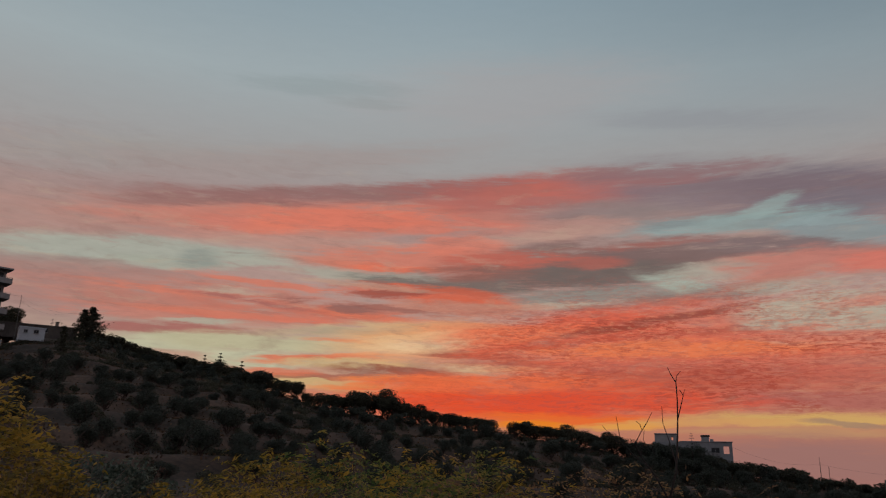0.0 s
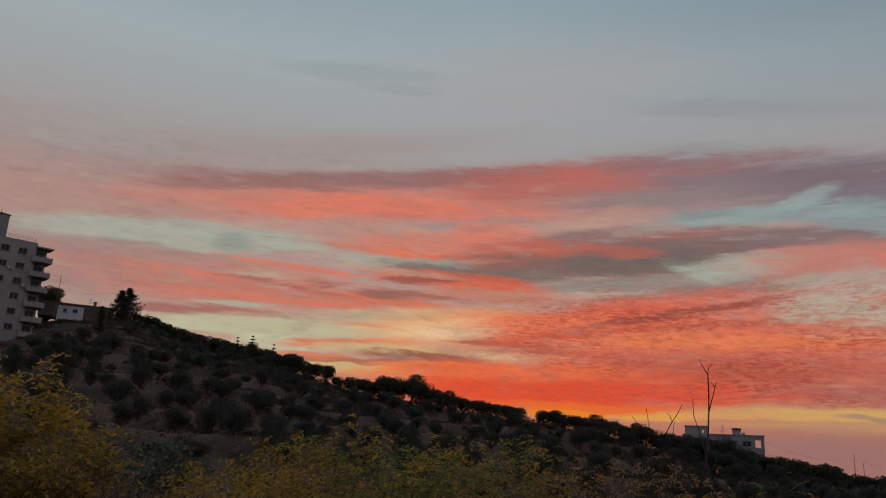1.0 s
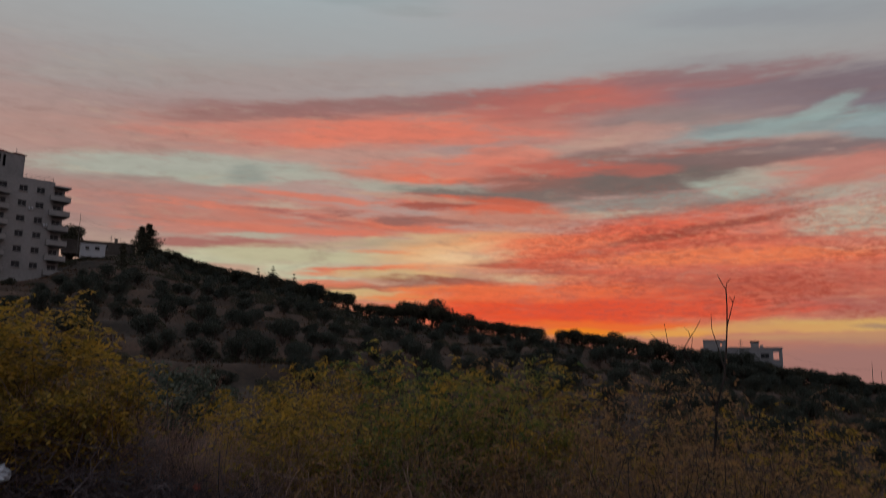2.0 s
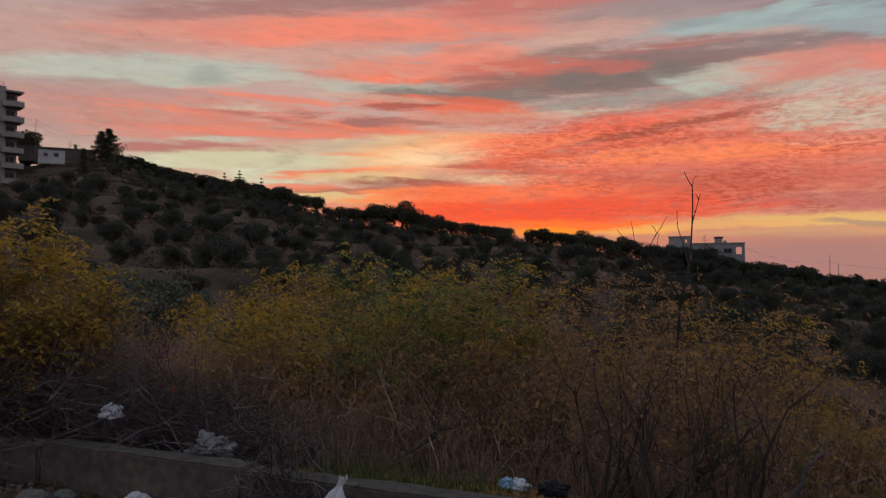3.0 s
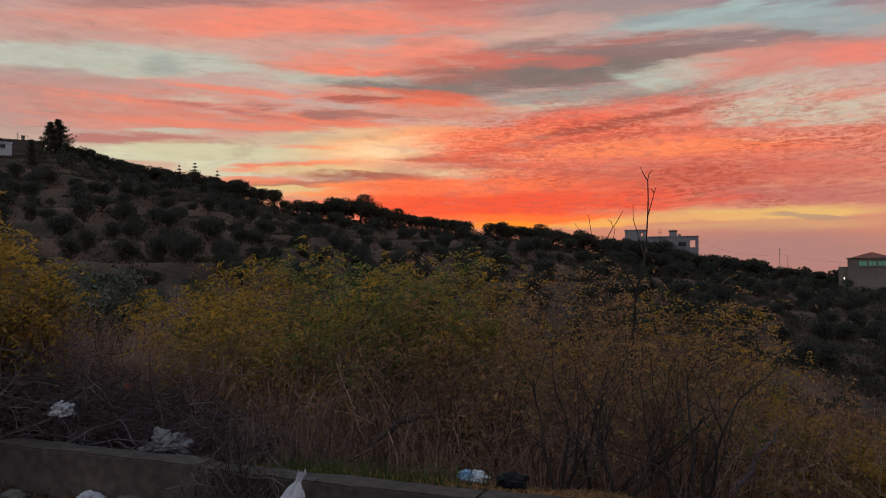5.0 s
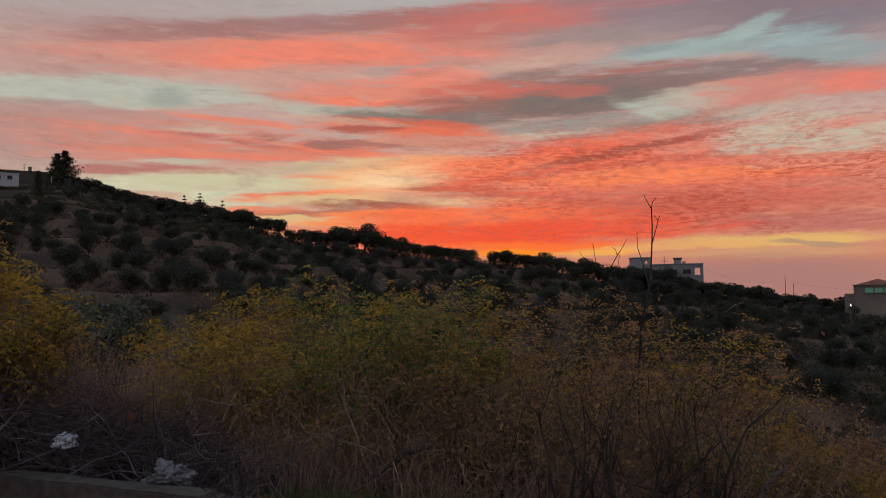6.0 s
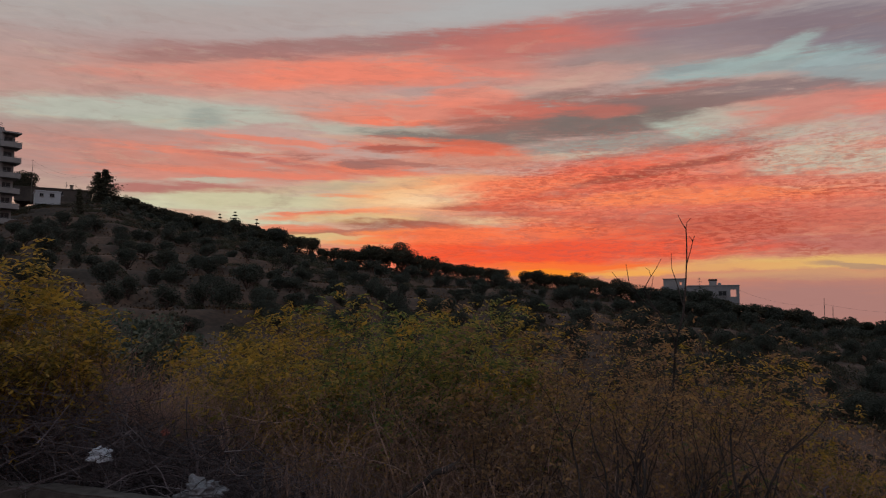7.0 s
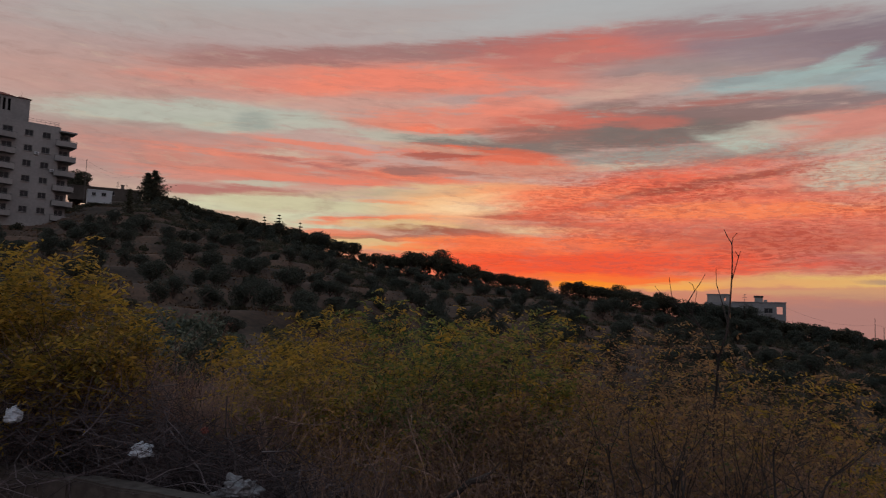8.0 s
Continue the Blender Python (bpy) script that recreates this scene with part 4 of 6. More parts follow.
def build_far_villa():
    r = 165
    b = thing("red_roofed_villa", placed(31.5, r, 0, 0.0), "stone villa with a red hipped roof and green-lit windows", "house")
    up = lambda el: EYE[2] + r * math.tan(radians(el))
    east = lambda az: r * math.tan(radians(az - 31.5))
    x0, x1, low = east(29.45), east(34.5), -6.0
    eave = up(0.66)
    wins = [(east(30.1) + k * 1.6 + 0.7, up(0.16), 1.4, 1.0) for k in range(5)]
    part("front_wall", wall_with_holes(x0, x1, low, eave, 0, 0.3, [(x - w / 2, x + w / 2, z, z + h) for x, z, w, h in wins]), STONE, b)
    part("side_wall", Shape().box((x0, 0.305, low), (x0 + 0.3, 9, eave)), STONE, b)
    part("side_wall", Shape().box((x1 - 0.3, 0.305, low), (x1, 9, eave)), STONE, b)
    part("back_wall", Shape().box((x0 + 0.305, 8.7, low), (x1 - 0.305, 9, eave)), STONE, b)
    part("low_wing", Shape().box((x0 - 1.6, 1.0, low), (x0 - 0.005, 8.0, up(0.12)), 0.03), STONE, b)
    for x, z, w, h in wins:
        window_part(b, x, z, w, h, 0.1, GREENWIN)
    part("eaves", Shape().box((x0 - 0.25, -0.3, eave + 0.004), (x1 + 0.25, 9.3, eave + 0.12), 0.02), STONE, b)
    part("roof", Shape().pyramid((east(29.6), -0.1), (east(32.1), 9.1), eave + 0.125, up(1.08), 0.2), ROOFRED, b, "red tiled hipped roof")
    part("roof", Shape().pyramid((east(32.15), -0.1), (x1 + 0.2, 9.1), eave + 0.125, up(0.95), 0.5), ROOFRED, b, "red tiled hipped roof")


build_far_villa()


def street_lamp(az, r, el):
    p = polar(az, el, r)
    g = ground_z(p.x, p.y)
    b = thing("street_lamp", pose(p.x, p.y, g, 0, 0, -az), "small lit lamp among the trees below a villa", "lamp")
    h = max(p.z - g, 1.0)
    part("pole", Shape().tube([(0, 0, -0.3), (0, 0, h)], [0.06, 0.045], 6), METAL, b)
    part("lamp_head", Shape().tube([(0, 0, h), (0, 0, h + 0.1), (0, 0, h + 0.3), (0, 0, h + 0.36)], [0.04, 0.08, 0.08, 0.03], 8), LAMPON, b, "glowing lamp head")


street_lamp(29.25, 150, -0.72)


# ---- trees ----
def leaf_cards(centres, size, rng, slender=0.5, up=0.0):
    """Small pointed leaf sprays, turned every way, at the given places."""
    n = len(centres)
    d = unit(rng.normal(size=(n, 3)) + np.array([0, 0, up]))
    s = unit(np.cross(d, rng.normal(size=(n, 3))))
    ln = size * rng.uniform(0.6, 1.3, (n, 1))
    w = ln * slender
    nrm = np.cross(d, s)
    return np.stack([centres - d * ln * 0.5, centres + s * w * 0.5 + nrm * ln * 0.08, centres + d * ln * 0.5, centres - s * w * 0.5 + nrm * ln * 0.08], 1)


def lobes(rng, crown, count, spread, n):
    """Places for leaves on many uneven lobes filling an ellipsoid (centre, half sizes)."""
    c, h = np.array(crown[0]), np.array(crown[1])
    out = []
    for _ in range(count):
        q = unit(rng.normal(size=3)) * rng.uniform(0.2, 0.72)
        mid = c + q * h
        rad = spread * rng.uniform(0.55, 1.2) * h.mean()
        k = n // count
        p = unit(rng.normal(size=(k, 3))) * rng.uniform(0.35, 1.0, (k, 1)) ** 0.5
        out.append(mid + p * rad * np.array([1, 1, 0.75]))
    return np.concatenate(out)


def limb_points(a, b, rng, bend=0.12, n=5):
    a, b = Vector(a), Vector(b)
    ln = (b - a).length
    return [a.lerp(b, k / (n - 1)) + Vector(rng.normal(size=3)) * ln * bend * math.sin(math.pi * k / (n - 1)) for k in range(n)]


def broad_tree(name, seed, h, width, trunk_share, leaf_mat, n_leaf, leaf_size, label, category="tree", lob=9, up=0.0, group="", squash=1.0, low=0.52):
    rng = np.random.default_rng(seed)
    t = thing(name, Matrix.Identity(4), label, category, group)
    tr = Shape()
    tz = h * trunk_share
    lean = rng.normal(size=2) * 0.08 * h
    top = (lean[0], lean[1], tz)
    rad = 0.045 * h
    tr.tube(limb_points((0, 0, -0.3), top, rng, 0.05), [rad * 1.3, rad, rad * 0.9, rad * 0.8, rad * 0.8], 7)
    part("trunk", tr, BARK, t)
    for k in range(5):
        a = k * 1.257 + rng.uniform(-0.4, 0.4)
        end = (lean[0] + math.cos(a) * width * 0.33, lean[1] + math.sin(a) * width * 0.33, tz + (h - tz) * rng.uniform(0.35, 0.75))
        part("limb", Shape().tube(limb_points(top, end, rng, 0.1), [rad * 0.6, rad * 0.5, rad * 0.4, rad * 0.25, rad * 0.12], 5), BARK, t)
    mid = (lean[0], lean[1], tz + (h - tz) * low)
    p = lobes(rng, (mid, (width * 0.40, width * 0.40, (h - tz) * 0.40 * squash)), lob, 0.58, n_leaf)
    part("crown", quads("crown", leaf_cards(p, leaf_size, rng, up=up), leaf_mat), leaf_mat, t)
    return t


def stand(master, az, r, scale=1.0, turn=0.0, sink=0.1, z=None, tall=1.0):
    p = polar(az, 0, r)
    gz = ground_z(p.x, p.y) if z is None else z
    m = Matrix.Translation((p.x, p.y, gz - sink)) @ Matrix.Rotation(turn, 4, "Z")
    c = copy_thing(master, m)
    c.scale = (scale, scale, scale * tall)
    return c


olives = [broad_tree("olive_tree", 100 + k, 3.4 + 0.2 * k, 4.5 + 0.25 * (k % 3), 0.08, OLIVE, 5200, 0.17, "grey-green olive tree on the dry terraced slope", "tree", 13 + k % 3, group="olive grove", low=0.44, squash=1.1) for k in range(5)]
ridge_kinds = [broad_tree("ridge_tree", 200 + k, 4.6, 5.2 + 0.5 * k, (0.04, 0.04, 0.10, 0.2)[k], OAKLEAF, 7000, 0.21, "dark round-crowned tree on the ridge line", "tree", 14 + k % 3, group="trees along the ridge", squash=1.2, low=0.47) for k in range(4)]
bushes = [broad_tree("hill_bush", 300 + k, 1.9, 3.0, 0.03, OAKLEAF, 2000, 0.17, "low dark scrub bush on the hillside", "bush", 9, group="hillside scrub", low=0.4) for k in range(3)]
first = {id(o): True for o in olives + ridge_kinds + bushes}


def settle(master, az, r, scale, turn, tall=1.0):
    """The master itself takes the first place, copies the rest."""
    if first.pop(id(master), None):
        p = polar(az, 0, r)
        master.matrix_basis = Matrix.Translation((p.x, p.y, ground_z(p.x, p.y) - 0.1)) @ Matrix.Rotation(turn, 4, "Z")
        master.scale = (scale, scale, scale * tall)
        return master
    return stand(master, az, r, scale, turn, tall=tall)


SKY_AZ = (-24.5, -23.8, -22.9, -22, -21, -19.5, -17.2, -14.5, -12.9, -10.9, -10.1, -8.3, -5.4, -2.9, -1.2, 1.3, 3.4, 5.5, 8, 11.75, 13.8, 21.1, 23.3, 25, 28.5, 32)
SKY_TOP = (8.4, 8.3, 8.05, 7.7, 7.9, 7.35, 7.15, 6.6, 6.4, 6.0, 5.55, 5.3, 5.6, 5.0, 4.6, 3.95, 3.7, 3.7, 3.45, 2.8, 2.5, 1.04, 0.74, 0.1, -0.26, -0.6)


def top_range(az):
    return float(np.interp(az, (-40, -22, -10, 5, 20, 30, 40), (200, 200, 172, 150, 155, 180, 190)))


def plant_hill():
    rng = np.random.default_rng(11)
    # the ridge: crowns up to the skyline, trunks and light showing here and there
    az = -24.6
    while az < 31.5:
        r = top_range(az) - rng.uniform(0.5, 3)
        clear = (4.0 < az < 4.65) or (13.6 < az < 14.2)
        if not clear:
            want = (np.interp(az, SKY_AZ, SKY_TOP) - np.interp(az, AZ, RIDGE_EL)) * math.pi / 180 * r
            want *= rng.uniform(0.9, 1.3) if -13 < az < 0 else (rng.uniform(1.05, 1.5) if 0 <= az < 14 else rng.uniform(1.0, 1.35))
            master = ridge_kinds[rng.integers(4)] if -13 < az < 14 else (bushes[rng.integers(3)] if rng.random() < 0.75 or az < -17 else olives[rng.integers(5)])
            base = {"ridge": 4.5, "olive": 3.3, "hill_": 1.3}[master.name[:5]]
            broad = rng.uniform(0.95, 1.35) if master.name.startswith("ridge") else 1.2
            size = float(np.clip(want / base, 0.5, 2.1))
            settle(master, az, r, size * broad, rng.uniform(0, 6.3), 1 / broad)
        az += rng.uniform(0.6, 1.05) if -13 < az < 14 else rng.uniform(0.32, 0.62)
    # a second, lower row in front of it
    az = -24.0
    while az < 32:
        r = top_range(az) - rng.uniform(5, 12)
        settle(bushes[rng.integers(3)] if rng.random() < 0.5 else olives[rng.integers(5)], az, r, rng.uniform(0.5, 0.85), rng.uniform(0, 6.3))
        az += rng.uniform(0.6, 1.1)
    # the olive grove in loose rows down the slope; the far rows beyond counting go into one mesh
    far, count, r = [], 0, 68.0
    while r < 192:
        a = -35.0 + rng.uniform(0, 3)
        while a < 34:
            rr = r + rng.uniform(-1.8, 1.8)
            house = (-36 < a < -29.5 and rr > 145) or (-31 < a < -25.5 and rr > 152)
            thin = rng.random() < (0.15 if a < 12 else 0.05)
            if rr < top_range(a) - 8 and not house and not thin:
                size, turn, tall = rng.uniform(0.55, 0.95), rng.uniform(0, 6.3), rng.uniform(0.85, 1.15)
                if count < 270:
                    settle(olives[rng.integers(5)], a, rr, size, turn, tall)
                    count += 1
                else:
                    far.append((a, rr, size))
            a += 6.0 / r * 57.3 * rng.uniform(0.7, 1.3)
        r += 5.6
    q = []
    for a, rr, size in far:
        p = polar(a, 0, rr)
        z = ground_z(p.x, p.y)
        c = lobes(rng, ((p.x, p.y, z + 1.9 * size), (2.0 * size, 2.0 * size, 1.2 * size)), 7, 0.58, 420)
        q.append(leaf_cards(c, 0.36, rng))
        t = np.stack([np.full(6, p.x), np.full(6, p.y), z + np.linspace(0.0, 1.2 * size, 6)], 1)
        q.append(leaf_cards(t, 0.5, rng, 0.4, up=6.0))
    tagged(new("far_olive_grove", quads("far_olive_grove", np.concatenate(q), OLIVE)), "far rows of grey-green olive trees high on the slope", "grove", kind="stuff")
    for _ in range(12):
        a = rng.uniform(14.5, 20.5)
        settle(olives[rng.integers(5)], a, rng.uniform(140, 150), rng.uniform(0.75, 0.95), rng.uniform(0, 6.3))
    # larger ones before the unfinished house
    for a, size in ((13.6, 1.3), (14.5, 1.45), (15.5, 1.5), (16.5, 1.55), (17.4, 1.4), (18.3, 1.15), (19.0, 0.95)):
        settle(olives[rng.integers(5)], a, rng.uniform(147, 150), size, rng.uniform(0, 6.3))


plant_hill()


def hillside_scrub():
    """Low scrub between the trees, too much to count: one mesh of leaf sprays in small mounds."""
    rng = np.random.default_rng(17)
    q = []

    def mound(a, r, w, h, n=240):
        p = polar(a, 0, r)
        c = unit(rng.normal(size=(n, 3))) * rng.uniform(0.3, 1.0, (n, 1)) ** 0.5 * np.array([w, w, h])
        c[:, 2] = np.abs(c[:, 2])
        c[:, 0] += p.x
        c[:, 1] += p.y
        c[:, 2] += lie(c[:, 0], c[:, 1])
        q.append(leaf_cards(c, 0.25, rng))

    for _ in range(560):
        a = rng.uniform(-36, 33)
        r = math.sqrt(rng.uniform(55 ** 2, (top_range(a) - 2) ** 2))
        if (-36 < a < -29.8 and 160 < r < 190) or (-29.8 < a < -27 and r > 160):
            continue
        s = rng.uniform(0.4, 1.15)
        mound(a, r, s * 1.1, s * 0.75)
    for _ in range(260):
        a = rng.uniform(12, 34)
        r = rng.uniform(70, top_range(a) - 2)
        s = rng.uniform(0.8, 1.7)
        mound(a, r, s * 1.2, s * 0.9)
    for _ in range(260):
        a = rng.uniform(-27, -8)
        s = rng.uniform(0.7, 1.6)
        mound(a, top_range(a) - rng.uniform(1, 48), s * 1.15, s * 0.8)
    # the closed skyline of scrub above the grove
    for a in np.arange(-24.5, -12.5, 0.28):
        room = (np.interp(a, SKY_AZ, SKY_TOP) - np.interp(a, AZ, RIDGE_EL)) * math.pi / 180 * 190
        mound(a, top_range(a) - rng.uniform(-1, 3), rng.uniform(0.9, 1.7), room * rng.uniform(0.7, 1.0), 420)
    for a in np.arange(-31.0, -28.6, 0.3):
        mound(a, 190, 1.6, 0.9, 200)
    for a in np.arange(28.6, 34, 0.35):
        mound(a, rng.uniform(146, 158), 1.8, rng.uniform(2.0, 3.0), 260)
    for a in np.arange(-31.2, -29.9, 0.25):
        mound(a, 186, 1.5, 2.2, 300)
    for a in (-29.3, -28.9, -28.3, -27.8, -27.4):
        mound(a, 190, 1.3, 1.1, 230)
    for a in np.arange(-12.5, 14, 0.3):
        if not 4.1 < a < 4.6:
            mound(a, top_range(a) - rng.uniform(-1, 2), rng.uniform(0.9, 1.5), rng.uniform(0.5, 1.5), 170)
    for a in np.arange(20.3, 33, 0.3):
        room = (np.interp(a, SKY_AZ, SKY_TOP) - np.interp(a, AZ, RIDGE_EL)) * math.pi / 180 * 170
        mound(a, top_range(a) - rng.uniform(-1, 3), rng.uniform(0.9, 1.6), room * rng.uniform(0.5, 1.0), 200)
    tagged(new("hillside_scrub", quads("hillside_scrub", np.concatenate(q), OAKLEAF)), "low brown-green scrub covering the terraced hillside", "scrub", kind="stuff")


hillside_scrub()


def hillside_grass():
    """Dry grass and stones' shadows over the open soil: short tufts, one mesh."""
    rng = np.random.default_rng(19)
    n = 90000
    a = np.radians(rng.uniform(-38, 36, n))
    r = np.sqrt(rng.uniform(45 ** 2, 195 ** 2, n))
    x, y = r * np.sin(a), r * np.cos(a)
    patchy = np.sin(x * 0.21) * np.cos(y * 0.17 + x * 0.05) + 0.6 * np.sin(x * 0.57 + y * 0.43)
    keep = patchy + rng.normal(size=n) * 0.5 > 0.0
    x, y = x[keep], y[keep]
    c = np.stack([x, y, lie(x, y) + 0.1], 1)
    tagged(new("hillside_grass", quads("hillside_grass", leaf_cards(c, 0.42, rng, 0.45, up=0.8), HILLGRASS)), "short dry brown grass over the open hillside", "grass", kind="stuff")


hillside_grass()


def valley_scrub():
    """Low tangled scrub on the near slope beyond the end of the wall."""
    rng = np.random.default_rng(23)
    for name, mat, n, label in (("valley_scrub", OAKLEAF, 150, "dull green scrub on the near slope of the valley"), ("valley_scrub", RUSTLEAF, 45, "rust-brown scrub on the near slope of the valley")):
        q = []
        for _ in range(n):
            a, r = rng.uniform(17, 37), rng.uniform(12, 60)
            s = rng.uniform(0.5, 1.0) * (0.6 + r / 60)
            p = polar(a, 0, r)
            m = 420
            c = unit(rng.normal(size=(m, 3))) * rng.uniform(0.3, 1.0, (m, 1)) ** 0.5 * np.array([s * 1.2, s * 1.2, s])
            c[:, 2] = np.abs(c[:, 2])
            c[:, 0] += p.x
            c[:, 1] += p.y
            c[:, 2] += lie(c[:, 0], c[:, 1])
            q.append(leaf_cards(c, 0.09 + 0.0022 * r, rng))
        tagged(new(name, quads(name, np.concatenate(q), mat)), label, "scrub", kind="stuff")


valley_scrub()


def conifer(name, h, width, seed, label, tiers, gap=0.5, mat=OAKLEAF, start=0.12, n=150):
    """A straight conifer in tiers of drooping boughs."""
    rng = np.random.default_rng(seed)
    t = thing(name, Matrix.Identity(4), label, "tree")
    part("trunk", Shape().tube([(0, 0, -0.4), (0.05, 0, h * 0.5), (0, 0, h)], [0.035 * h, 0.022 * h, 0.004 * h], 7), BARK, t)
    q = []
    for k in range(tiers):
        s = k / max(tiers - 1, 1)
        z = h * (start + (1 - start) * s)
        rad = width / 2 * (1 - s) ** 0.75 * rng.uniform(0.7, 1.3) + 0.08
        for b in range(9):
            a = rng.uniform(0, 6.28)
            ln = rad * rng.uniform(0.4, 1.35)
            m = n // 7
            d = rng.uniform(0.1, 1, (m, 1)) * ln
            c = np.concatenate([np.cos(a) * d, np.sin(a) * d, z - 0.12 * d + 0.1 * d * d], 1) + rng.normal(size=(m, 3)) * np.array([0.16, 0.16, 0.08]) * (1 + gap)
            q.append(c)
    part("crown", quads("crown", leaf_cards(np.concatenate(q), 0.3, rng, 0.5), mat), mat, t)
    return t


def set_down(ob, az, r, sink=0.2):
    p = polar(az, 0, r)
    ob.matrix_basis = pose(p.x, p.y, ground_z(p.x, p.y) - sink, 0, 0, az * 37)


set_down(conifer("cedar_tree", 7.9, 9.0, 41, "dark shaggy cedar standing on the hilltop", 17, 0.5, start=0.03, n=560), -25.16, 198)
set_down(conifer("cedar_tree", 7.2, 7.6, 42, "dark two-topped cedar beside another cedar on the hilltop", 15, 0.5, start=0.03, n=480), -25.62, 199)
set_down(conifer("cypress_tree", 5.4, 3.6, 43, "dark slender cypress on the slope below a white house", 14, 0.1, start=0.04), -26.75, 168)
set_down(conifer("norfolk_pine", 4.3, 2.2, 44, "small open-tiered pine rising above the ridge trees", 6, -0.5, n=150), -17.45, 186, 0)
set_down(conifer("norfolk_pine", 5.0, 2.6, 45, "open-tiered pine rising above the ridge trees", 7, -0.5, n=150), -16.4, 185, 0)
set_down(conifer("norfolk_pine", 4.8, 2.0, 46, "open-tiered pine rising above the ridge trees", 6, -0.5, n=130), -14.85, 181, 0)
round_at = polar(-29.75, 9.75, 210)
set_down(broad_tree("round_tree", 51, 1.2 * (round_at.z - ground_z(round_at.x, round_at.y)), 7.0, 0.1, OAKLEAF, 12000, 0.38, "dense round-headed tree behind the hilltop roof", lob=30), -29.75, 210)
set_down(broad_tree("garden_shrub", 52, 2.2, 4.2, 0.1, OAKLEAF, 1400, 0.28, "dense dark shrub before the apartment block", "bush", lob=9), -33.6, 166)
set_down(broad_tree("young_olive_tree", 53, 4.3, 4.6, 0.18, SILVERLEAF, 6500, 0.16, "silvery young olive tree in the hollow behind the shrubs", lob=13), -21.4, 27)
set_down(broad_tree("young_olive_tree", 54, 2.6, 2.8, 0.2, SILVERLEAF, 3600, 0.16, "small silvery olive tree in the hollow behind the shrubs", lob=10), -16.2, 36)
for k, (a, r, hh, w) in enumerate(((24.5, 24, 2.2, 3.2), (27.5, 31, 2.6, 3.6), (31, 22, 2.2, 3.4), (22.5, 38, 2.4, 3.4), (29, 44, 2.8, 3.8), (34, 33, 2.6, 3.6), (25.5, 52, 2.8, 4.0))):
    set_down(broad_tree("valley_bush", 60 + k, hh, w, 0.1, (OLIVE, OAKLEAF, RUSTLEAF)[k % 3], 3800, 0.17, "thick scrub bush low in the valley" if k % 3 < 2 else "rust-brown scrub bush low in the valley", "bush", lob=13), a, r)


# ---- the verge: saplings, brush, grass and litter ----
def compound_leaves(base, out, length, pairs, leaf_len, rng, droop=0.55, slender=0.38):
    """Feathered leaves: two rows of leaflets and one at the tip, along a drooping midrib. Arrays of base points and directions."""
    m = len(base)
    out = unit(out)
    side = unit(np.cross(out, np.array([0, 0, 1.0]) + rng.normal(size=(m, 3)) * 0.25))
    ln = length * rng.uniform(0.6, 1.25, (m, 1))
    q = []
    for k in range(pairs * 2 + 1):
        s = (k // 2 + 1) / (pairs + 0.5) if k < pairs * 2 else 1.0
        sg = (1 if k % 2 else -1) if k < pairs * 2 else 0
        p = base + out * ln * s - np.array([0, 0, 1.0]) * droop * ln * s * s
        d = unit(side * sg * 1.0 + out * (0.45 if sg else 1.0) - np.array([0, 0, 0.35]) + rng.normal(size=(m, 3)) * 0.3)
        w = unit(np.cross(d, np.cross(out, side) + rng.normal(size=(m, 3)) * 0.35))
        ll = leaf_len * rng.uniform(0.65, 1.2, (m, 1)) * (1 - 0.25 * abs(s - 0.5))
        keep = rng.random(m) < 0.9
        quad = np.stack([p, p + d * ll * 0.42 + w * ll * slender * 0.5, p + d * ll, p + d * ll * 0.42 - w * ll * slender * 0.5], 1)
        q.append(quad[keep])
    return np.concatenate(q)


def grow(shape, start, way, length, rad, depth, rng, tips, curl=0.18, kids=3, thin=0.55, spread=0.6, n=4):
    """A branch with its side branches; tips gathers (place, direction) along the thin ones."""
    pts, d, p = [Vector(start)], Vector(way).normalized(), Vector(start)
    steps = 6
    for k in range(steps):
        d = (d + Vector(rng.normal(size=3)) * curl + Vector((0, 0, 0.05))).normalized()
        p = p + d * length / steps
        pts.append(p.copy())
        if depth <= 1:
            tips.append((p.copy(), d.copy()))
    shape.tube(pts, [rad * (1 - 0.72 * k / steps) for k in range(steps + 1)], n)
    if depth > 0:
        for _ in range(kids):
            k = int(rng.integers(2, steps + 1))
            dd = (pts[k] - pts[k - 1]).normalized() + Vector(rng.normal(size=3)) * spread
            grow(shape, pts[k], dd, length * thin * rng.uniform(0.7, 1.2), rad * 0.5 * (1 - 0.5 * k / steps), depth - 1, rng, tips, curl, kids, thin, spread, n)


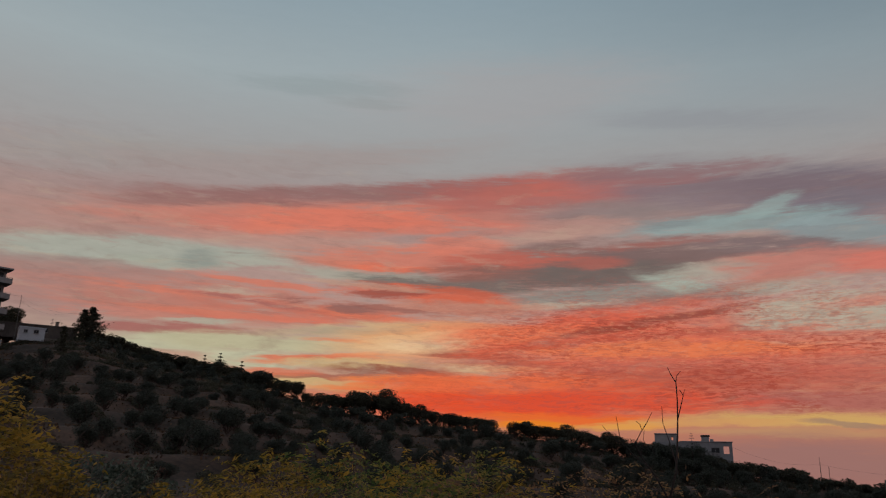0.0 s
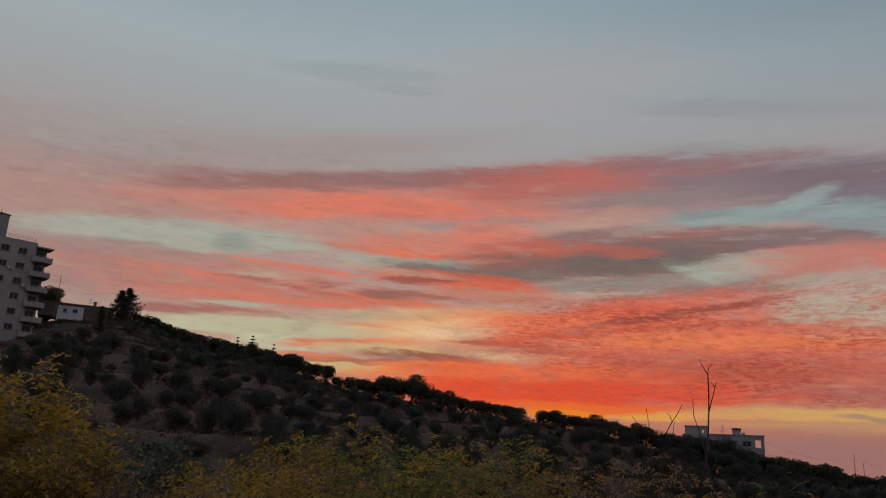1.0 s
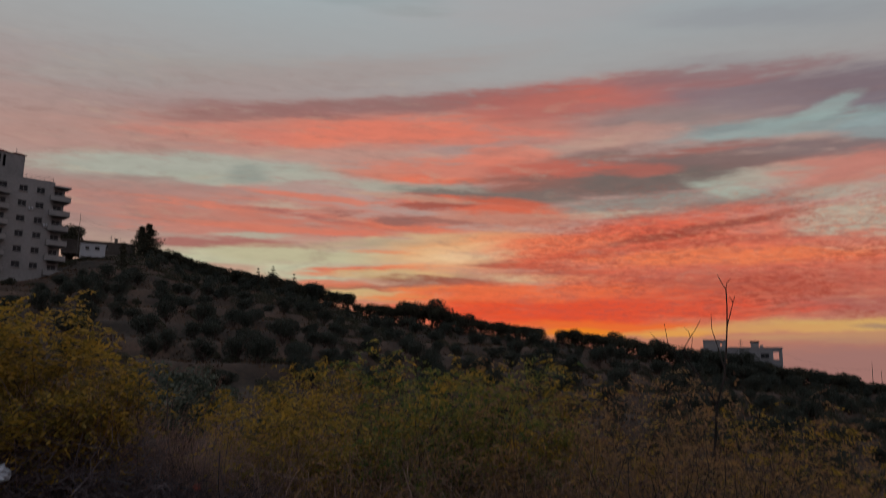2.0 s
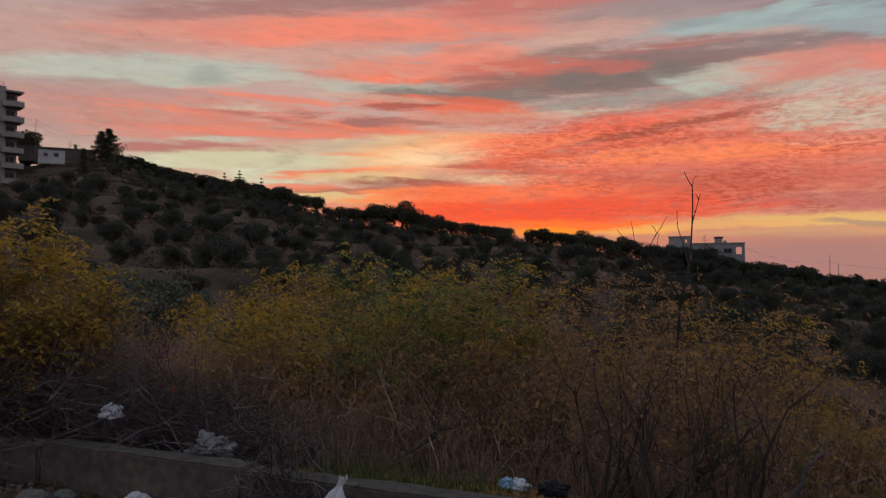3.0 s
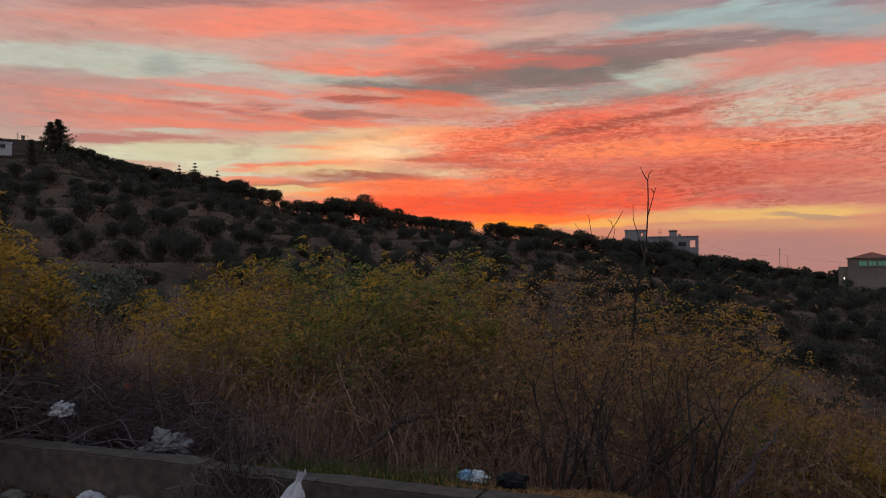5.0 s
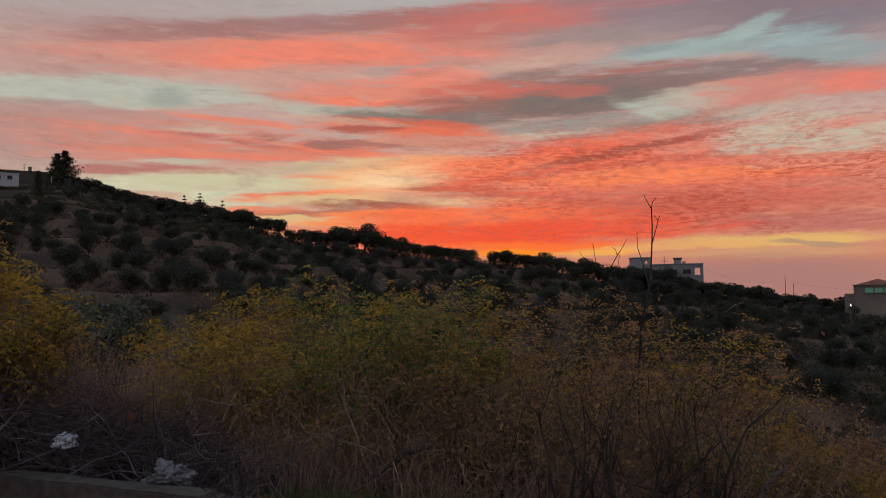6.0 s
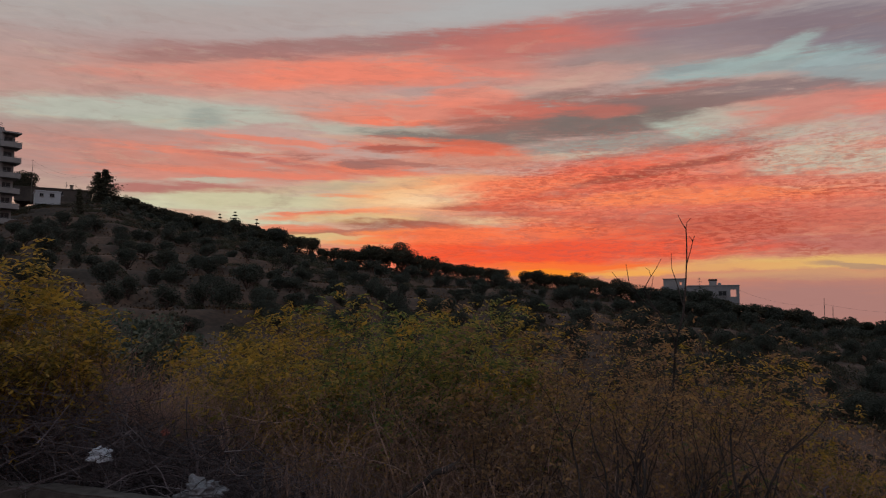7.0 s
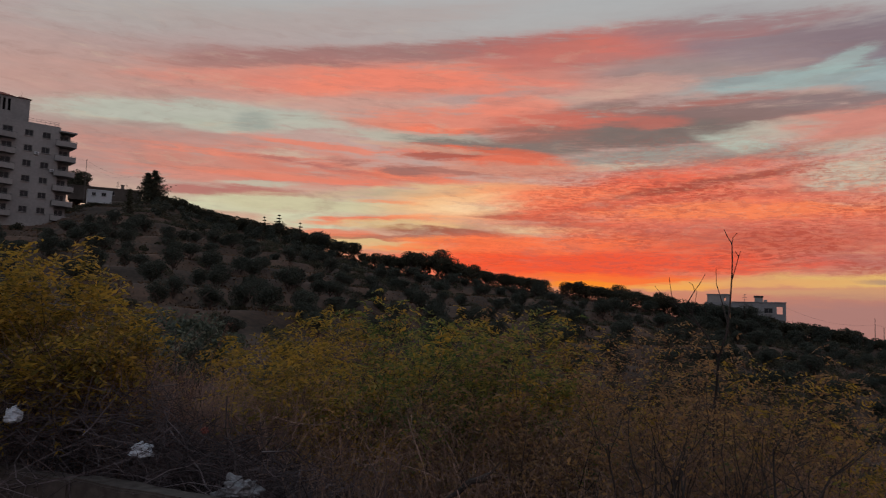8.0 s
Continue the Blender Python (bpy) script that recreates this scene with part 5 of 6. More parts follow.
def sapling(name, az, r, top_el, seed, mat, label, stems=3, leaves=130, leaf_len=0.085, bare=0.35, lean=0.12, spread=0.45, rib=0.34, group=""):
    """A many-stemmed young tree; its leaves sit in the upper part of each stem."""
    rng = np.random.default_rng(seed)
    p = polar(az, 0, r)
    g = ground_z(p.x, p.y)
    h = EYE[2] + r * math.tan(radians(top_el)) - g
    t = thing(name, pose(p.x, p.y, g - 0.05), label, "shrub", group)
    pos, way, grown = [], [], []
    for s in range(stems):
        sh, tips = Shape(), []
        a = rng.uniform(0, 6.28)
        hh = h * (1.0 if s == 0 else rng.uniform(0.7, 0.98)) * 0.9
        off = Vector((rng.normal() * 0.16, rng.normal() * 0.16, 0))
        grow(sh, off, (math.cos(a) * lean, math.sin(a) * lean, 1), hh * 0.95, 0.017 * rng.uniform(0.8, 1.3) * (h / 2.5), 2, rng, tips, 0.09, 4, 0.42, spread)
        grown.append((sh, tips))
    fit_h = h / max(q.z for _, tips in grown for q, _ in tips)
    for sh, tips in grown:
        sh.v = [(x * fit_h, y * fit_h, z * fit_h) for x, y, z in sh.v]
        part("stem", sh, BARK, t)
        for q, d in tips:
            if q.z * fit_h > h * bare * rng.uniform(0.7, 1.2):
                pos.append(q * fit_h)
                way.append(d)
    pos, way = np.array(pos), np.array(way)
    pick = rng.integers(0, len(pos), leaves)
    flat = unit(way[pick] * 0.5 + rng.normal(size=(leaves, 3)) * np.array([1, 1, 0.35]))
    q = compound_leaves(pos[pick] + rng.normal(size=(leaves, 3)) * 0.03, flat, rib, 5, leaf_len, rng)
    part("foliage", quads("foliage", q, mat), mat, t)
    return t


def crest(az):
    return float(np.interp(az, (-18.3, -14.5, -11, -8, -4.3, 0.3, 4.6, 8.3, 12.4, 16.4, 20.3, 24, 26), (-1.2, 0.8, 1.9, 2.8, 2.4, 2.0, 2.0, 1.2, 1.2, 0.2, -0.3, -2.2, -5.0)))


def plant_verge():
    rng = np.random.default_rng(21)
    k = 0
    for row, (r0, drop, step) in enumerate(((10.6, 0.0, 1.9), (9.2, 1.0, 1.8), (8.0, 2.6, 2.1))):
        az = -17.5 + row * 0.6
        while az < 24.5:
            mat = YELLOW if az < -9 else (GREENLEAF if az < 4 else (RUSTLEAF if rng.random() < 0.75 else YELLOW))
            if -9 < az < 8 and rng.random() < 0.35:
                mat = YELLOW
            tone = {YELLOW: "yellowing", GREENLEAF: "green and yellow", RUSTLEAF: "russet"}[mat]
            dense = 150 if az < 6 else 95
            sapling("sapling", az, r0 + rng.uniform(-0.6, 0.6), crest(az) - drop * rng.uniform(0.3, 1.7) + rng.uniform(-0.5, 0.15), 500 + k, mat,
                    f"young feather-leaved sapling with {tone} autumn leaves", 3, dense, 0.08 if az < 6 else 0.066, bare=0.08 if az < 6 else 0.25, rib=0.36, group="saplings behind the low wall")
            az += step * rng.uniform(0.8, 1.25)
            k += 1
    # lower ones before them, closing the thicket down to the weeds
    for row, (r0, drop, step) in enumerate(((7.4, 5.5, 3.0),)):
        az = -14.0 + row
        while az < 22.5:
            mat = RUSTLEAF if rng.random() < (0.35 if az < 4 else 0.65) else (YELLOW if az < -9 else GREENLEAF)
            tone = {YELLOW: "yellowing", GREENLEAF: "green and yellow", RUSTLEAF: "russet"}[mat]
            sapling("sapling", az, r0 + rng.uniform(-0.4, 0.4), crest(az) - drop * rng.uniform(0.7, 1.4), 560 + k, mat,
                    f"short feather-leaved sapling with {tone} autumn leaves", 3, 60 if az < 6 else 45, 0.07, bare=0.15, rib=0.32, lean=0.3, group="saplings behind the low wall")
            az += step * rng.uniform(0.8, 1.25)
            k += 1
    # the yellow bush at the left end
    for j, (a, r, e) in enumerate(((-36.5, 8.2, 5.6), (-34.2, 8.6, 5.2), (-32.6, 8.2, 4.8), (-30.8, 8.7, 4.2), (-29.2, 8.2, 3.4), (-27.3, 8.6, 2.2), (-25.8, 8.2, 1.2), (-33.5, 7.6, 2.5), (-30, 7.6, 1.2), (-27.5, 7.6, -0.3))):
        sapling("sapling", a, r, e, 700 + j, YELLOW, "young feather-leaved sapling with bright yellow leaves", 3, 250, 0.076, bare=0.4, rib=0.33, group="yellow saplings by the brush pile")
    # low russet bushes beyond the end of the wall
    for j, (a, r, e) in enumerate(((21, 7.4, -11.5), (23.5, 7.8, -10.5), (26, 7.6, -9.4), (28.5, 8.0, -8.6), (31, 7.8, -8.4), (33.5, 8.2, -7.8), (24.5, 6.8, -14), (28, 6.9, -13), (31.5, 7.0, -12.5))):
        sapling("low_bush", a, r, e, 800 + j, RUSTLEAF if j % 2 else YELLOW, "low spreading bush with orange and russet leaves", 6, 620, 0.062, bare=0.08, lean=0.5, spread=0.7, rib=0.2, group="russet bushes at the wall's end")


plant_verge()


def bare_shrub(az, r, h, seed, label, stems=5, lean=0.45, leaf=40, stout=0.026):
    rng = np.random.default_rng(seed)
    p = polar(az, 0, r)
    t = thing("bare_shrub", pose(p.x, p.y, ground_z(p.x, p.y) - 0.05), label, "shrub", "bare shrubs behind the low wall")
    pos, grown = [], []
    for s in range(stems):
        sh, tips = Shape(), []
        a = s * 6.28 / stems + rng.uniform(-0.5, 0.5)
        grow(sh, (0.06 * math.cos(a), 0.06 * math.sin(a), 0), (math.cos(a) * lean, math.sin(a) * lean, 1), h * rng.uniform(0.75, 1.1), stout * h / 2, 3, rng, tips, 0.2, 3, 0.6, 0.6)
        grown.append((sh, tips))
    fit_h = h / max(q.z for _, tips in grown for q, _ in tips)
    for sh, tips in grown:
        sh.v = [(x * fit_h, y * fit_h, z * fit_h) for x, y, z in sh.v]
        part("stem", sh, DEADBARK, t)
        pos += [q * fit_h for q, d in tips]
    pos = np.array(pos)
    pick = rng.integers(0, len(pos), leaf * 6)
    part("foliage", quads("foliage", leaf_cards(pos[pick], 0.042, rng, 0.5), RUSTLEAF), RUSTLEAF, t, "few small dry leaves")


for a, r, h, s, stout in ((10.3, 5.6, 1.75, 11, 0.03), (14.7, 5.6, 1.9, 12, 0.036), (19.4, 5.5, 1.5, 13, 0.032)):
    bare_shrub(a, r, h, 900 + s, "stout leafless dark-barked shrub with crooked spreading branches", stems=4, lean=0.55, leaf=24, stout=stout)
for a, r, h, s in ((9.5, 6.6, 1.9, 1), (13.0, 6.3, 2.1, 2), (16.5, 6.6, 2.0, 3), (19.5, 6.2, 1.7, 4), (22.5, 6.5, 1.4, 5), (5.5, 7.0, 1.7, 6), (0.5, 7.2, 1.6, 7), (-4.0, 7.2, 1.5, 8)):
    bare_shrub(a, r, h, 900 + s, "leafless grey many-stemmed shrub behind the low wall", stems=5 if a > 8 else 4)


def build_dead_sapling():
    """A tall bare sapling, forked low, with two leaders ending in stubby forks."""
    r = 8.0
    t = thing("dead_sapling", Matrix.Identity(4), "tall leafless forked sapling standing bare above the shrubs", "tree")
    base = polar(15.0, 0, r)
    base.z = ground_z(base.x, base.y) - 0.05
    fork = polar(15.74, -1.6, r)
    P = lambda az, el, d=0.0: polar(az, el, r + d)
    t.matrix_basis = Matrix.Translation(base)
    rel = lambda pts: [p - base for p in pts]
    part("trunk", Shape().tube(rel([base, base.lerp(fork, 0.35) + Vector((0.03, 0, 0)), base.lerp(fork, 0.7) - Vector((0.02, 0, 0)), fork]), [0.0186, 0.0161, 0.0143, 0.0124], 7), DEADBARK, t)
    part("branch", Shape().tube(rel([fork, P(16.3, 0.3), P(16.5, 2.2), P(16.62, 4.0), P(16.66, 5.2), P(16.64, 6.43)]), [0.0105, 0.0093, 0.0081, 0.0068, 0.0062, 0.0056], 6), DEADBARK, t)
    part("branch", Shape().tube(rel([P(16.64, 6.4), P(16.35, 6.9, 0.05), P(16.11, 7.44, 0.1)]), [0.0056, 0.0043, 0.0031], 5), DEADBARK, t)
    part("branch", Shape().tube(rel([P(16.64, 6.4), P(16.72, 6.85), P(16.98, 7.16)]), [0.0050, 0.0037, 0.0025], 5), DEADBARK, t)
    part("branch", Shape().tube(rel([P(16.62, 3.85), P(16.95, 5.0, -0.1), P(17.1, 5.6, -0.1), P(17.22, 5.9, -0.1)]), [0.0056, 0.0043, 0.0037, 0.0025], 5), DEADBARK, t)
    part("branch", Shape().tube(rel([P(17.08, 5.5, -0.1), P(16.85, 5.9, -0.1)]), [0.0037, 0.0025], 5), DEADBARK, t)
    part("branch", Shape().tube(rel([P(16.35, 0.8), P(15.95, 2.4, 0.1), P(15.6, 3.6, 0.2), P(15.58, 4.75, 0.2)]), [0.0062, 0.0050, 0.0037, 0.0025], 5), DEADBARK, t)
    part("branch", Shape().tube(rel([fork, P(14.9, 0.0), P(14.0, 1.3), P(13.6, 2.1)]), [0.0099, 0.0074, 0.0056, 0.0050], 6), DEADBARK, t)
    part("branch", Shape().tube(rel([P(13.6, 2.1), P(14.1, 3.0), P(14.5, 3.6), P(14.87, 4.31)]), [0.0050, 0.0043, 0.0037, 0.0025], 5), DEADBARK, t)
    part("branch", Shape().tube(rel([P(14.15, 3.05), P(14.02, 3.5), P(13.75, 3.7)]), [0.0037, 0.0031, 0.0019], 5), DEADBARK, t)
    part("branch", Shape().tube(rel([P(14.0, 1.3), P(14.2, 2.4), P(14.3, 3.1)]), [0.0037, 0.0031, 0.0025], 5), DEADBARK, t)
    part("branch", Shape().tube(rel([P(14.6, 0.5), P(13.2, 1.6, -0.1), P(12.6, 2.6, -0.1), P(12.4, 4.0, -0.1)]), [0.0056, 0.0050, 0.0037, 0.0025], 5), DEADBARK, t)
    part("branch", Shape().tube(rel([P(12.9, 1.9, -0.1), P(12.0, 2.6, -0.1), P(11.4, 3.4, -0.1)]), [0.0037, 0.0031, 0.0019], 5), DEADBARK, t)


build_dead_sapling()


def twig_heap(name, spots, n, length, rad, seed, mat, label, category, flat=0.35, kind="stuff"):
    """Crossing dead twigs thrown together; each spot is az, r, half width, half depth, height."""
    rng = np.random.default_rng(seed)
    sh = Shape()
    for _ in range(n):
        az, r, hw, hd, hh = spots[rng.integers(len(spots))]
        p = polar(az, 0, r)
        q = rng.normal(size=2) * 0.5
        x, y = p.x + q[0] * hw, p.y + q[1] * hd
        z = ground_z(x, y) + hh * max(0.0, 1 - 0.55 * float(np.hypot(*q))) * rng.uniform(0.0, 1.0)
        d = Vector((rng.normal(), rng.normal() * 0.6, rng.normal() * flat)).normalized()
        ln = length * rng.uniform(0.4, 1.4)
        pts, pp = [], Vector((x, y, z)) - d * ln * 0.5
        for k in range(6):
            pts.append(pp.copy())
            d = (d + Vector(rng.normal(size=3)) * 0.32).normalized()
            pp += d * ln / 5
            pp.z = max(pp.z, ground_z(pp.x, pp.y) + 0.01)
        rr = rad * rng.uniform(0.5, 1.5)
        sh.tube(pts, [rr * (1 - 0.13 * k) for k in range(6)], 3)
    tagged(new(name, sh.mesh(name, mat)), label, category, kind=kind)


twig_heap("brush_pile", [(-31, 7.6, 1.5, 0.7, 1.1), (-26, 7.4, 1.5, 0.6, 0.9), (-21, 7.0, 1.3, 0.5, 0.65), (-34, 7.6, 1.2, 0.7, 1.2), (-16, 6.5, 1.0, 0.4, 0.4), (-28, 7.9, 2.0, 0.7, 1.35)], 5200, 0.7, 0.0032, 31, TWIG, "tangled heap of grey cut branches behind the low wall", "brush")
twig_heap("brush_branches", [(-29, 7.3, 1.6, 0.6, 1.0), (-22, 6.9, 1.6, 0.5, 0.6), (-17, 6.3, 1.0, 0.35, 0.4)], 170, 1.2, 0.0052, 32, TWIG, "long grey cut branches lying over the heap", "brush")
twig_heap("brush_branches", [(-13.2, 4.75, 0.25, 0.15, 0.5), (-14.2, 4.8, 0.3, 0.2, 0.45), (-12.6, 4.95, 0.3, 0.2, 0.4)], 380, 0.42, 0.003, 34, TWIG, "dry twigs hanging over the low wall", "brush", flat=0.8)
twig_heap("snagged_twigs", [(-18, 5.8, 0.35, 0.1, 0.75), (-17.2, 5.9, 0.3, 0.1, 0.6), (-25.2, 6.45, 0.35, 0.1, 0.9)], 120, 0.5, 0.003, 35, TWIG, "dry twigs caught over torn plastic", "brush", flat=0.7)
twig_heap("dry_undergrowth", [(az, 7.2, 0.9, 0.8, 1.0) for az in range(-14, 30, 3)], 4200, 0.8, 0.0035, 33, STEM, "thin brown dead stems under the saplings", "undergrowth", flat=1.3)


def grass_patch(name, spots, n, height, seed, mat, label, width=0.006, kind="stuff"):
    """Bent blades in tufts; each spot is az, r, half width, half depth."""
    rng = np.random.default_rng(seed)
    sp = np.array(spots)[rng.integers(0, len(spots), n)]
    a = np.radians(sp[:, 0])
    base = np.stack([np.sin(a) * sp[:, 1], np.cos(a) * sp[:, 1]], 1) + rng.normal(size=(n, 2)) * sp[:, 2:4] * 0.5
    z = lie(base[:, 0], base[:, 1]) - 0.02
    b = np.concatenate([base, z[:, None]], 1)
    h = height * rng.uniform(0.35, 1.2, (n, 1))
    lean = rng.normal(size=(n, 3)) * np.array([0.4, 0.4, 0]) * h
    side = unit(rng.normal(size=(n, 3)) * np.array([1, 1, 0])) * width
    mid = b + lean * 0.35 + np.array([0, 0, 0.6]) * h
    tip = b + lean + np.array([0, 0, 1.0]) * h
    q = np.concatenate([np.stack([b - side, b + side, mid + side * 0.7, mid - side * 0.7], 1), np.stack([mid - side * 0.7, mid + side * 0.7, tip + side * 0.2, tip - side * 0.2], 1)])
    tagged(new(name, quads(name, q, mat)), label, "grass", kind=kind)


grass_patch("dry_grass", [(-12 + k * 2.2, 6.6 + 0.3 * (k % 3), 0.5, 0.5) for k in range(18)] + [(-8, 5.7, 0.5, 0.3), (-11, 5.9, 0.5, 0.3), (-5, 5.6, 0.5, 0.3)], 1500, 0.6, 71, STRAW, "tall straw-coloured dry grass behind the low wall", 0.0025)
grass_patch("dry_grass", [(-24 + k * 2.0, 8.4, 0.7, 0.7) for k in range(6)], 3000, 1.0, 72, STRAW, "pale dry weeds behind the brush heap", 0.004)
grass_patch("dry_weeds", [(-12 + k * 2.3, 7.6 + 0.4 * (k % 3), 0.7, 0.7) for k in range(19)], 8000, 1.3, 77, WEED, "brittle reddish dry weeds between the saplings", 0.0035)
grass_patch("dry_weeds", [(-30 + k * 1.9, 7.9 + 0.3 * (k % 2), 0.7, 0.5) for k in range(12)], 7000, 1.25, 76, WEED, "brittle pinkish-brown dry weeds above the brush heap", 0.0035)
grass_patch("green_grass", [(-7.5, 5.15, 0.35, 0.2), (-4, 5.0, 0.4, 0.18), (0, 4.95, 0.4, 0.18), (-10, 5.35, 0.35, 0.2)], 650, 0.17, 73, GRASS, "fresh green grass along the back of the wall", 0.005)
grass_patch("green_grass", [(-27, 5.3, 0.4, 0.18), (-21, 5.0, 0.4, 0.2), (-12, 4.55, 0.4, 0.15), (-3, 4.15, 0.4, 0.15), (4, 3.9, 0.4, 0.15)], 1300, 0.09, 74, GRASS, "short green weeds along the foot of the wall", 0.005)
grass_patch("valley_grass", [(az, r, 2.5, 3.0) for az in range(-30, 36, 5) for r in (14, 20, 28)], 9000, 0.6, 75, STRAW, "dry grass down the near slope", 0.012)


def thicket_leaves():
    """Small withered leaves still hanging through the thicket."""
    rng = np.random.default_rng(78)
    n = 30000
    a, r = np.radians(rng.uniform(-14, 30, n)), 6.3 + 4.2 * rng.random(n) ** 1.6
    x, y = r * np.sin(a), r * np.cos(a)
    z = lie(x, y) + 0.1 + np.abs(rng.normal(size=n)) * 0.75
    top = EYE[2] + r * np.tan(np.radians(np.array([crest(v) for v in np.degrees(a)]) - 2.0))
    keep = z < top
    c = np.stack([x, y, z], 1)[keep]
    tagged(new("withered_leaves", quads("withered_leaves", leaf_cards(c, 0.032, rng, 0.5), RUSTLEAF)), "withered russet leaves hanging through the thicket", "leaves", kind="stuff")


thicket_leaves()


grass_patch("dry_weeds", [(1 + k * 2.1, 5.9 + 0.35 * (k % 3), 0.5, 0.45) for k in range(15)], 800, 0.6, 79, WEED, "short reddish dry weeds behind the low wall", 0.002)


def slope_litter():
    """Fallen leaves lying on the bank under the shrubs."""
    rng = np.random.default_rng(80)
    n = 16000
    a, r = np.radians(rng.uniform(-12, 34, n)), rng.uniform(4.6, 9.5, n)
    x, y = r * np.sin(a), r * np.cos(a)
    s = (x - WALL_A.x) * WALL_OUT.x + (y - WALL_A.y) * WALL_OUT.y
    keep = s > 0.45
    c = np.stack([x, y, lie(x, y) + 0.02], 1)[keep]
    tagged(new("bank_leaves", quads("bank_leaves", leaf_cards(c, 0.055, rng, 0.55), RUSTLEAF)), "fallen russet leaves on the bank under the shrubs", "leaves", kind="stuff")


slope_litter()


def tall_stalk(az, r, el, seed):
    rng = np.random.default_rng(seed)
    p = polar(az, 0, r)
    g = ground_z(p.x, p.y)
    h = EYE[2] + r * math.tan(radians(el)) - g
    t = thing("grass_stalk", pose(p.x, p.y, g - 0.02), "tall pale dry grass stalk leaning above the brush", "grass")
    part("stalk", Shape().tube([(0, 0, 0), (0.04, 0, h * 0.35), (0.14, 0, h * 0.7), (0.33, 0, h)], [0.006, 0.005, 0.004, 0.003], 5), STRAW, t)
    pos = np.array([(0.25 + 0.1 * k / 60, 0, h * (0.85 + 0.15 * k / 60)) for k in range(60)]) + rng.normal(size=(60, 3)) * 0.012
    part("seed_head", quads("seed_head", leaf_cards(pos, 0.03, rng, 0.3, up=1.5), STRAW), STRAW, t)


tall_stalk(-22.0, 7.2, 0.0, 81)


def crumpled(name, az, r, dims, seed, mat, label, z=0.0, lift=None, turn=0.0, category="litter", fold=1.0):
    """A crumpled bag or sheet: a rounded lump folded by noise."""
    bm = bmesh.new()
    bmesh.ops.create_icosphere(bm, subdivisions=4, radius=1)
    off = Vector((seed * 3.7, seed * 1.3, 0))
    for v in bm.verts:
        n = v.co.normalized()
        k = 1 + fold * 0.38 * noise.noise(n * 1.7 + off) + fold * (0.30 * abs(noise.noise(n * 3.6 + off)) - 0.22 * abs(noise.noise(n * 7 + off)) - 0.1 * abs(noise.noise(n * 15 + off)))
        v.co = Vector((n.x * k * dims[0], n.y * k * dims[1], max(n.z, -0.55) * k * dims[2]))
    for v in bm.verts:
        v.co += v.co.normalized() * 0.10 * min(dims) * fold * noise.noise(v.co / min(dims) * 2.3 + off)
    low = min(v.co.z for v in bm.verts)
    for v in bm.verts:
        v.co.z -= low
    me = bpy.data.meshes.new(name)
    bm.to_mesh(me)
    bm.free()
    me.materials.append(mat)
    p = polar(az, 0, r)
    ob = new(name, me)
    ob.matrix_basis = pose(p.x, p.y, (ground_z(p.x, p.y) if lift is None else lift) - 0.01 + z, 0, 0, turn)
    return tagged(ob, label, category)


def az_el_on(az, el, z):
    return (EYE[2] - z) / math.tan(radians(-el))


def knotted_bag(az, r, turn):
    """A tall slack bag leaning to one side: full at the foot, pleated towards a tied neck, with a ragged flare above it."""
    sh, rings, n = Shape(), 30, 36
    for k in range(rings):
        s = k / (rings - 1)
        rad = float(np.interp(s, (0, 0.06, 0.2, 0.4, 0.6, 0.78, 0.88, 0.94, 1.0), (0.07, 0.12, 0.135, 0.108, 0.072, 0.04, 0.014, 0.018, 0.022)))
        cx, cz = 0.12 * s ** 1.4 - 0.02, 0.41 * s
        for j in range(n):
            a = 2 * math.pi * j / n
            d = Vector((math.cos(a), math.sin(a), s * 2.5))
            pleat = 0.16 * smooth(0.25, 0.8, s) * math.sin(9 * a + 3 * s) + 0.3 * noise.noise(d * 1.6) + 0.2 * abs(noise.noise(d * 3.7 + Vector((3, 1, 0)))) - 0.12 * abs(noise.noise(d * 8))
            q = rad * (1 + pleat)
            ragged_top = 0.03 * noise.noise(d * 5) * smooth(0.9, 1.0, s)
            sh.v.append((cx + q * math.cos(a), q * 0.75 * math.sin(a), cz + 0.02 * noise.noise(d * 2.2) * smooth(0.05, 0.3, s) + ragged_top))
    sh.f = [(k * n + j, k * n + (j + 1) % n, (k + 1) * n + (j + 1) % n, (k + 1) * n + j) for k in range(rings - 1) for j in range(n)]
    sh.f.append(tuple(reversed(range(n))))
    p = polar(az, 0, r)
    ob = new("plastic_bag", sh.mesh("plastic_bag", PLASTIC))
    ob.matrix_basis = pose(p.x, p.y, ground_z(p.x, p.y) - 0.015, 0, 0, turn)
    tagged(ob, "tall white plastic bag with tied neck by the low wall", "litter")


knotted_bag(-10.15, 4.45, 8)


def fallen_branch(stops, radii, mat, label, seed):
    """A crooked broken bough; stops are az, el, distance along it."""
    rng = np.random.default_rng(seed)
    pts = [polar(*q) for q in stops]
    t = thing("fallen_branch", Matrix.Translation(pts[0]), label, "branch")
    line = []
    for a, b in zip(pts, pts[1:]):
        line += [a.lerp(b, k / 4) + Vector(rng.normal(size=3)) * 0.012 - pts[0] for k in range(4)]
    line.append(pts[-1] - pts[0])
    n = len(line)
    part("bough", Shape().tube(line, [float(np.interp(k / (n - 1), np.linspace(0, 1, len(radii)), radii)) for k in range(n)], 8), mat, t)
    for k in range(n // 3, n - 1, 3):
        sh = Shape()
        grow(sh, line[k], Vector(rng.normal(size=3)) + Vector((0, 0, 0.5)), 0.28, radii[-1] * 0.45, 1, rng, [], 0.25, 2)
        part("twig", sh, mat, t)


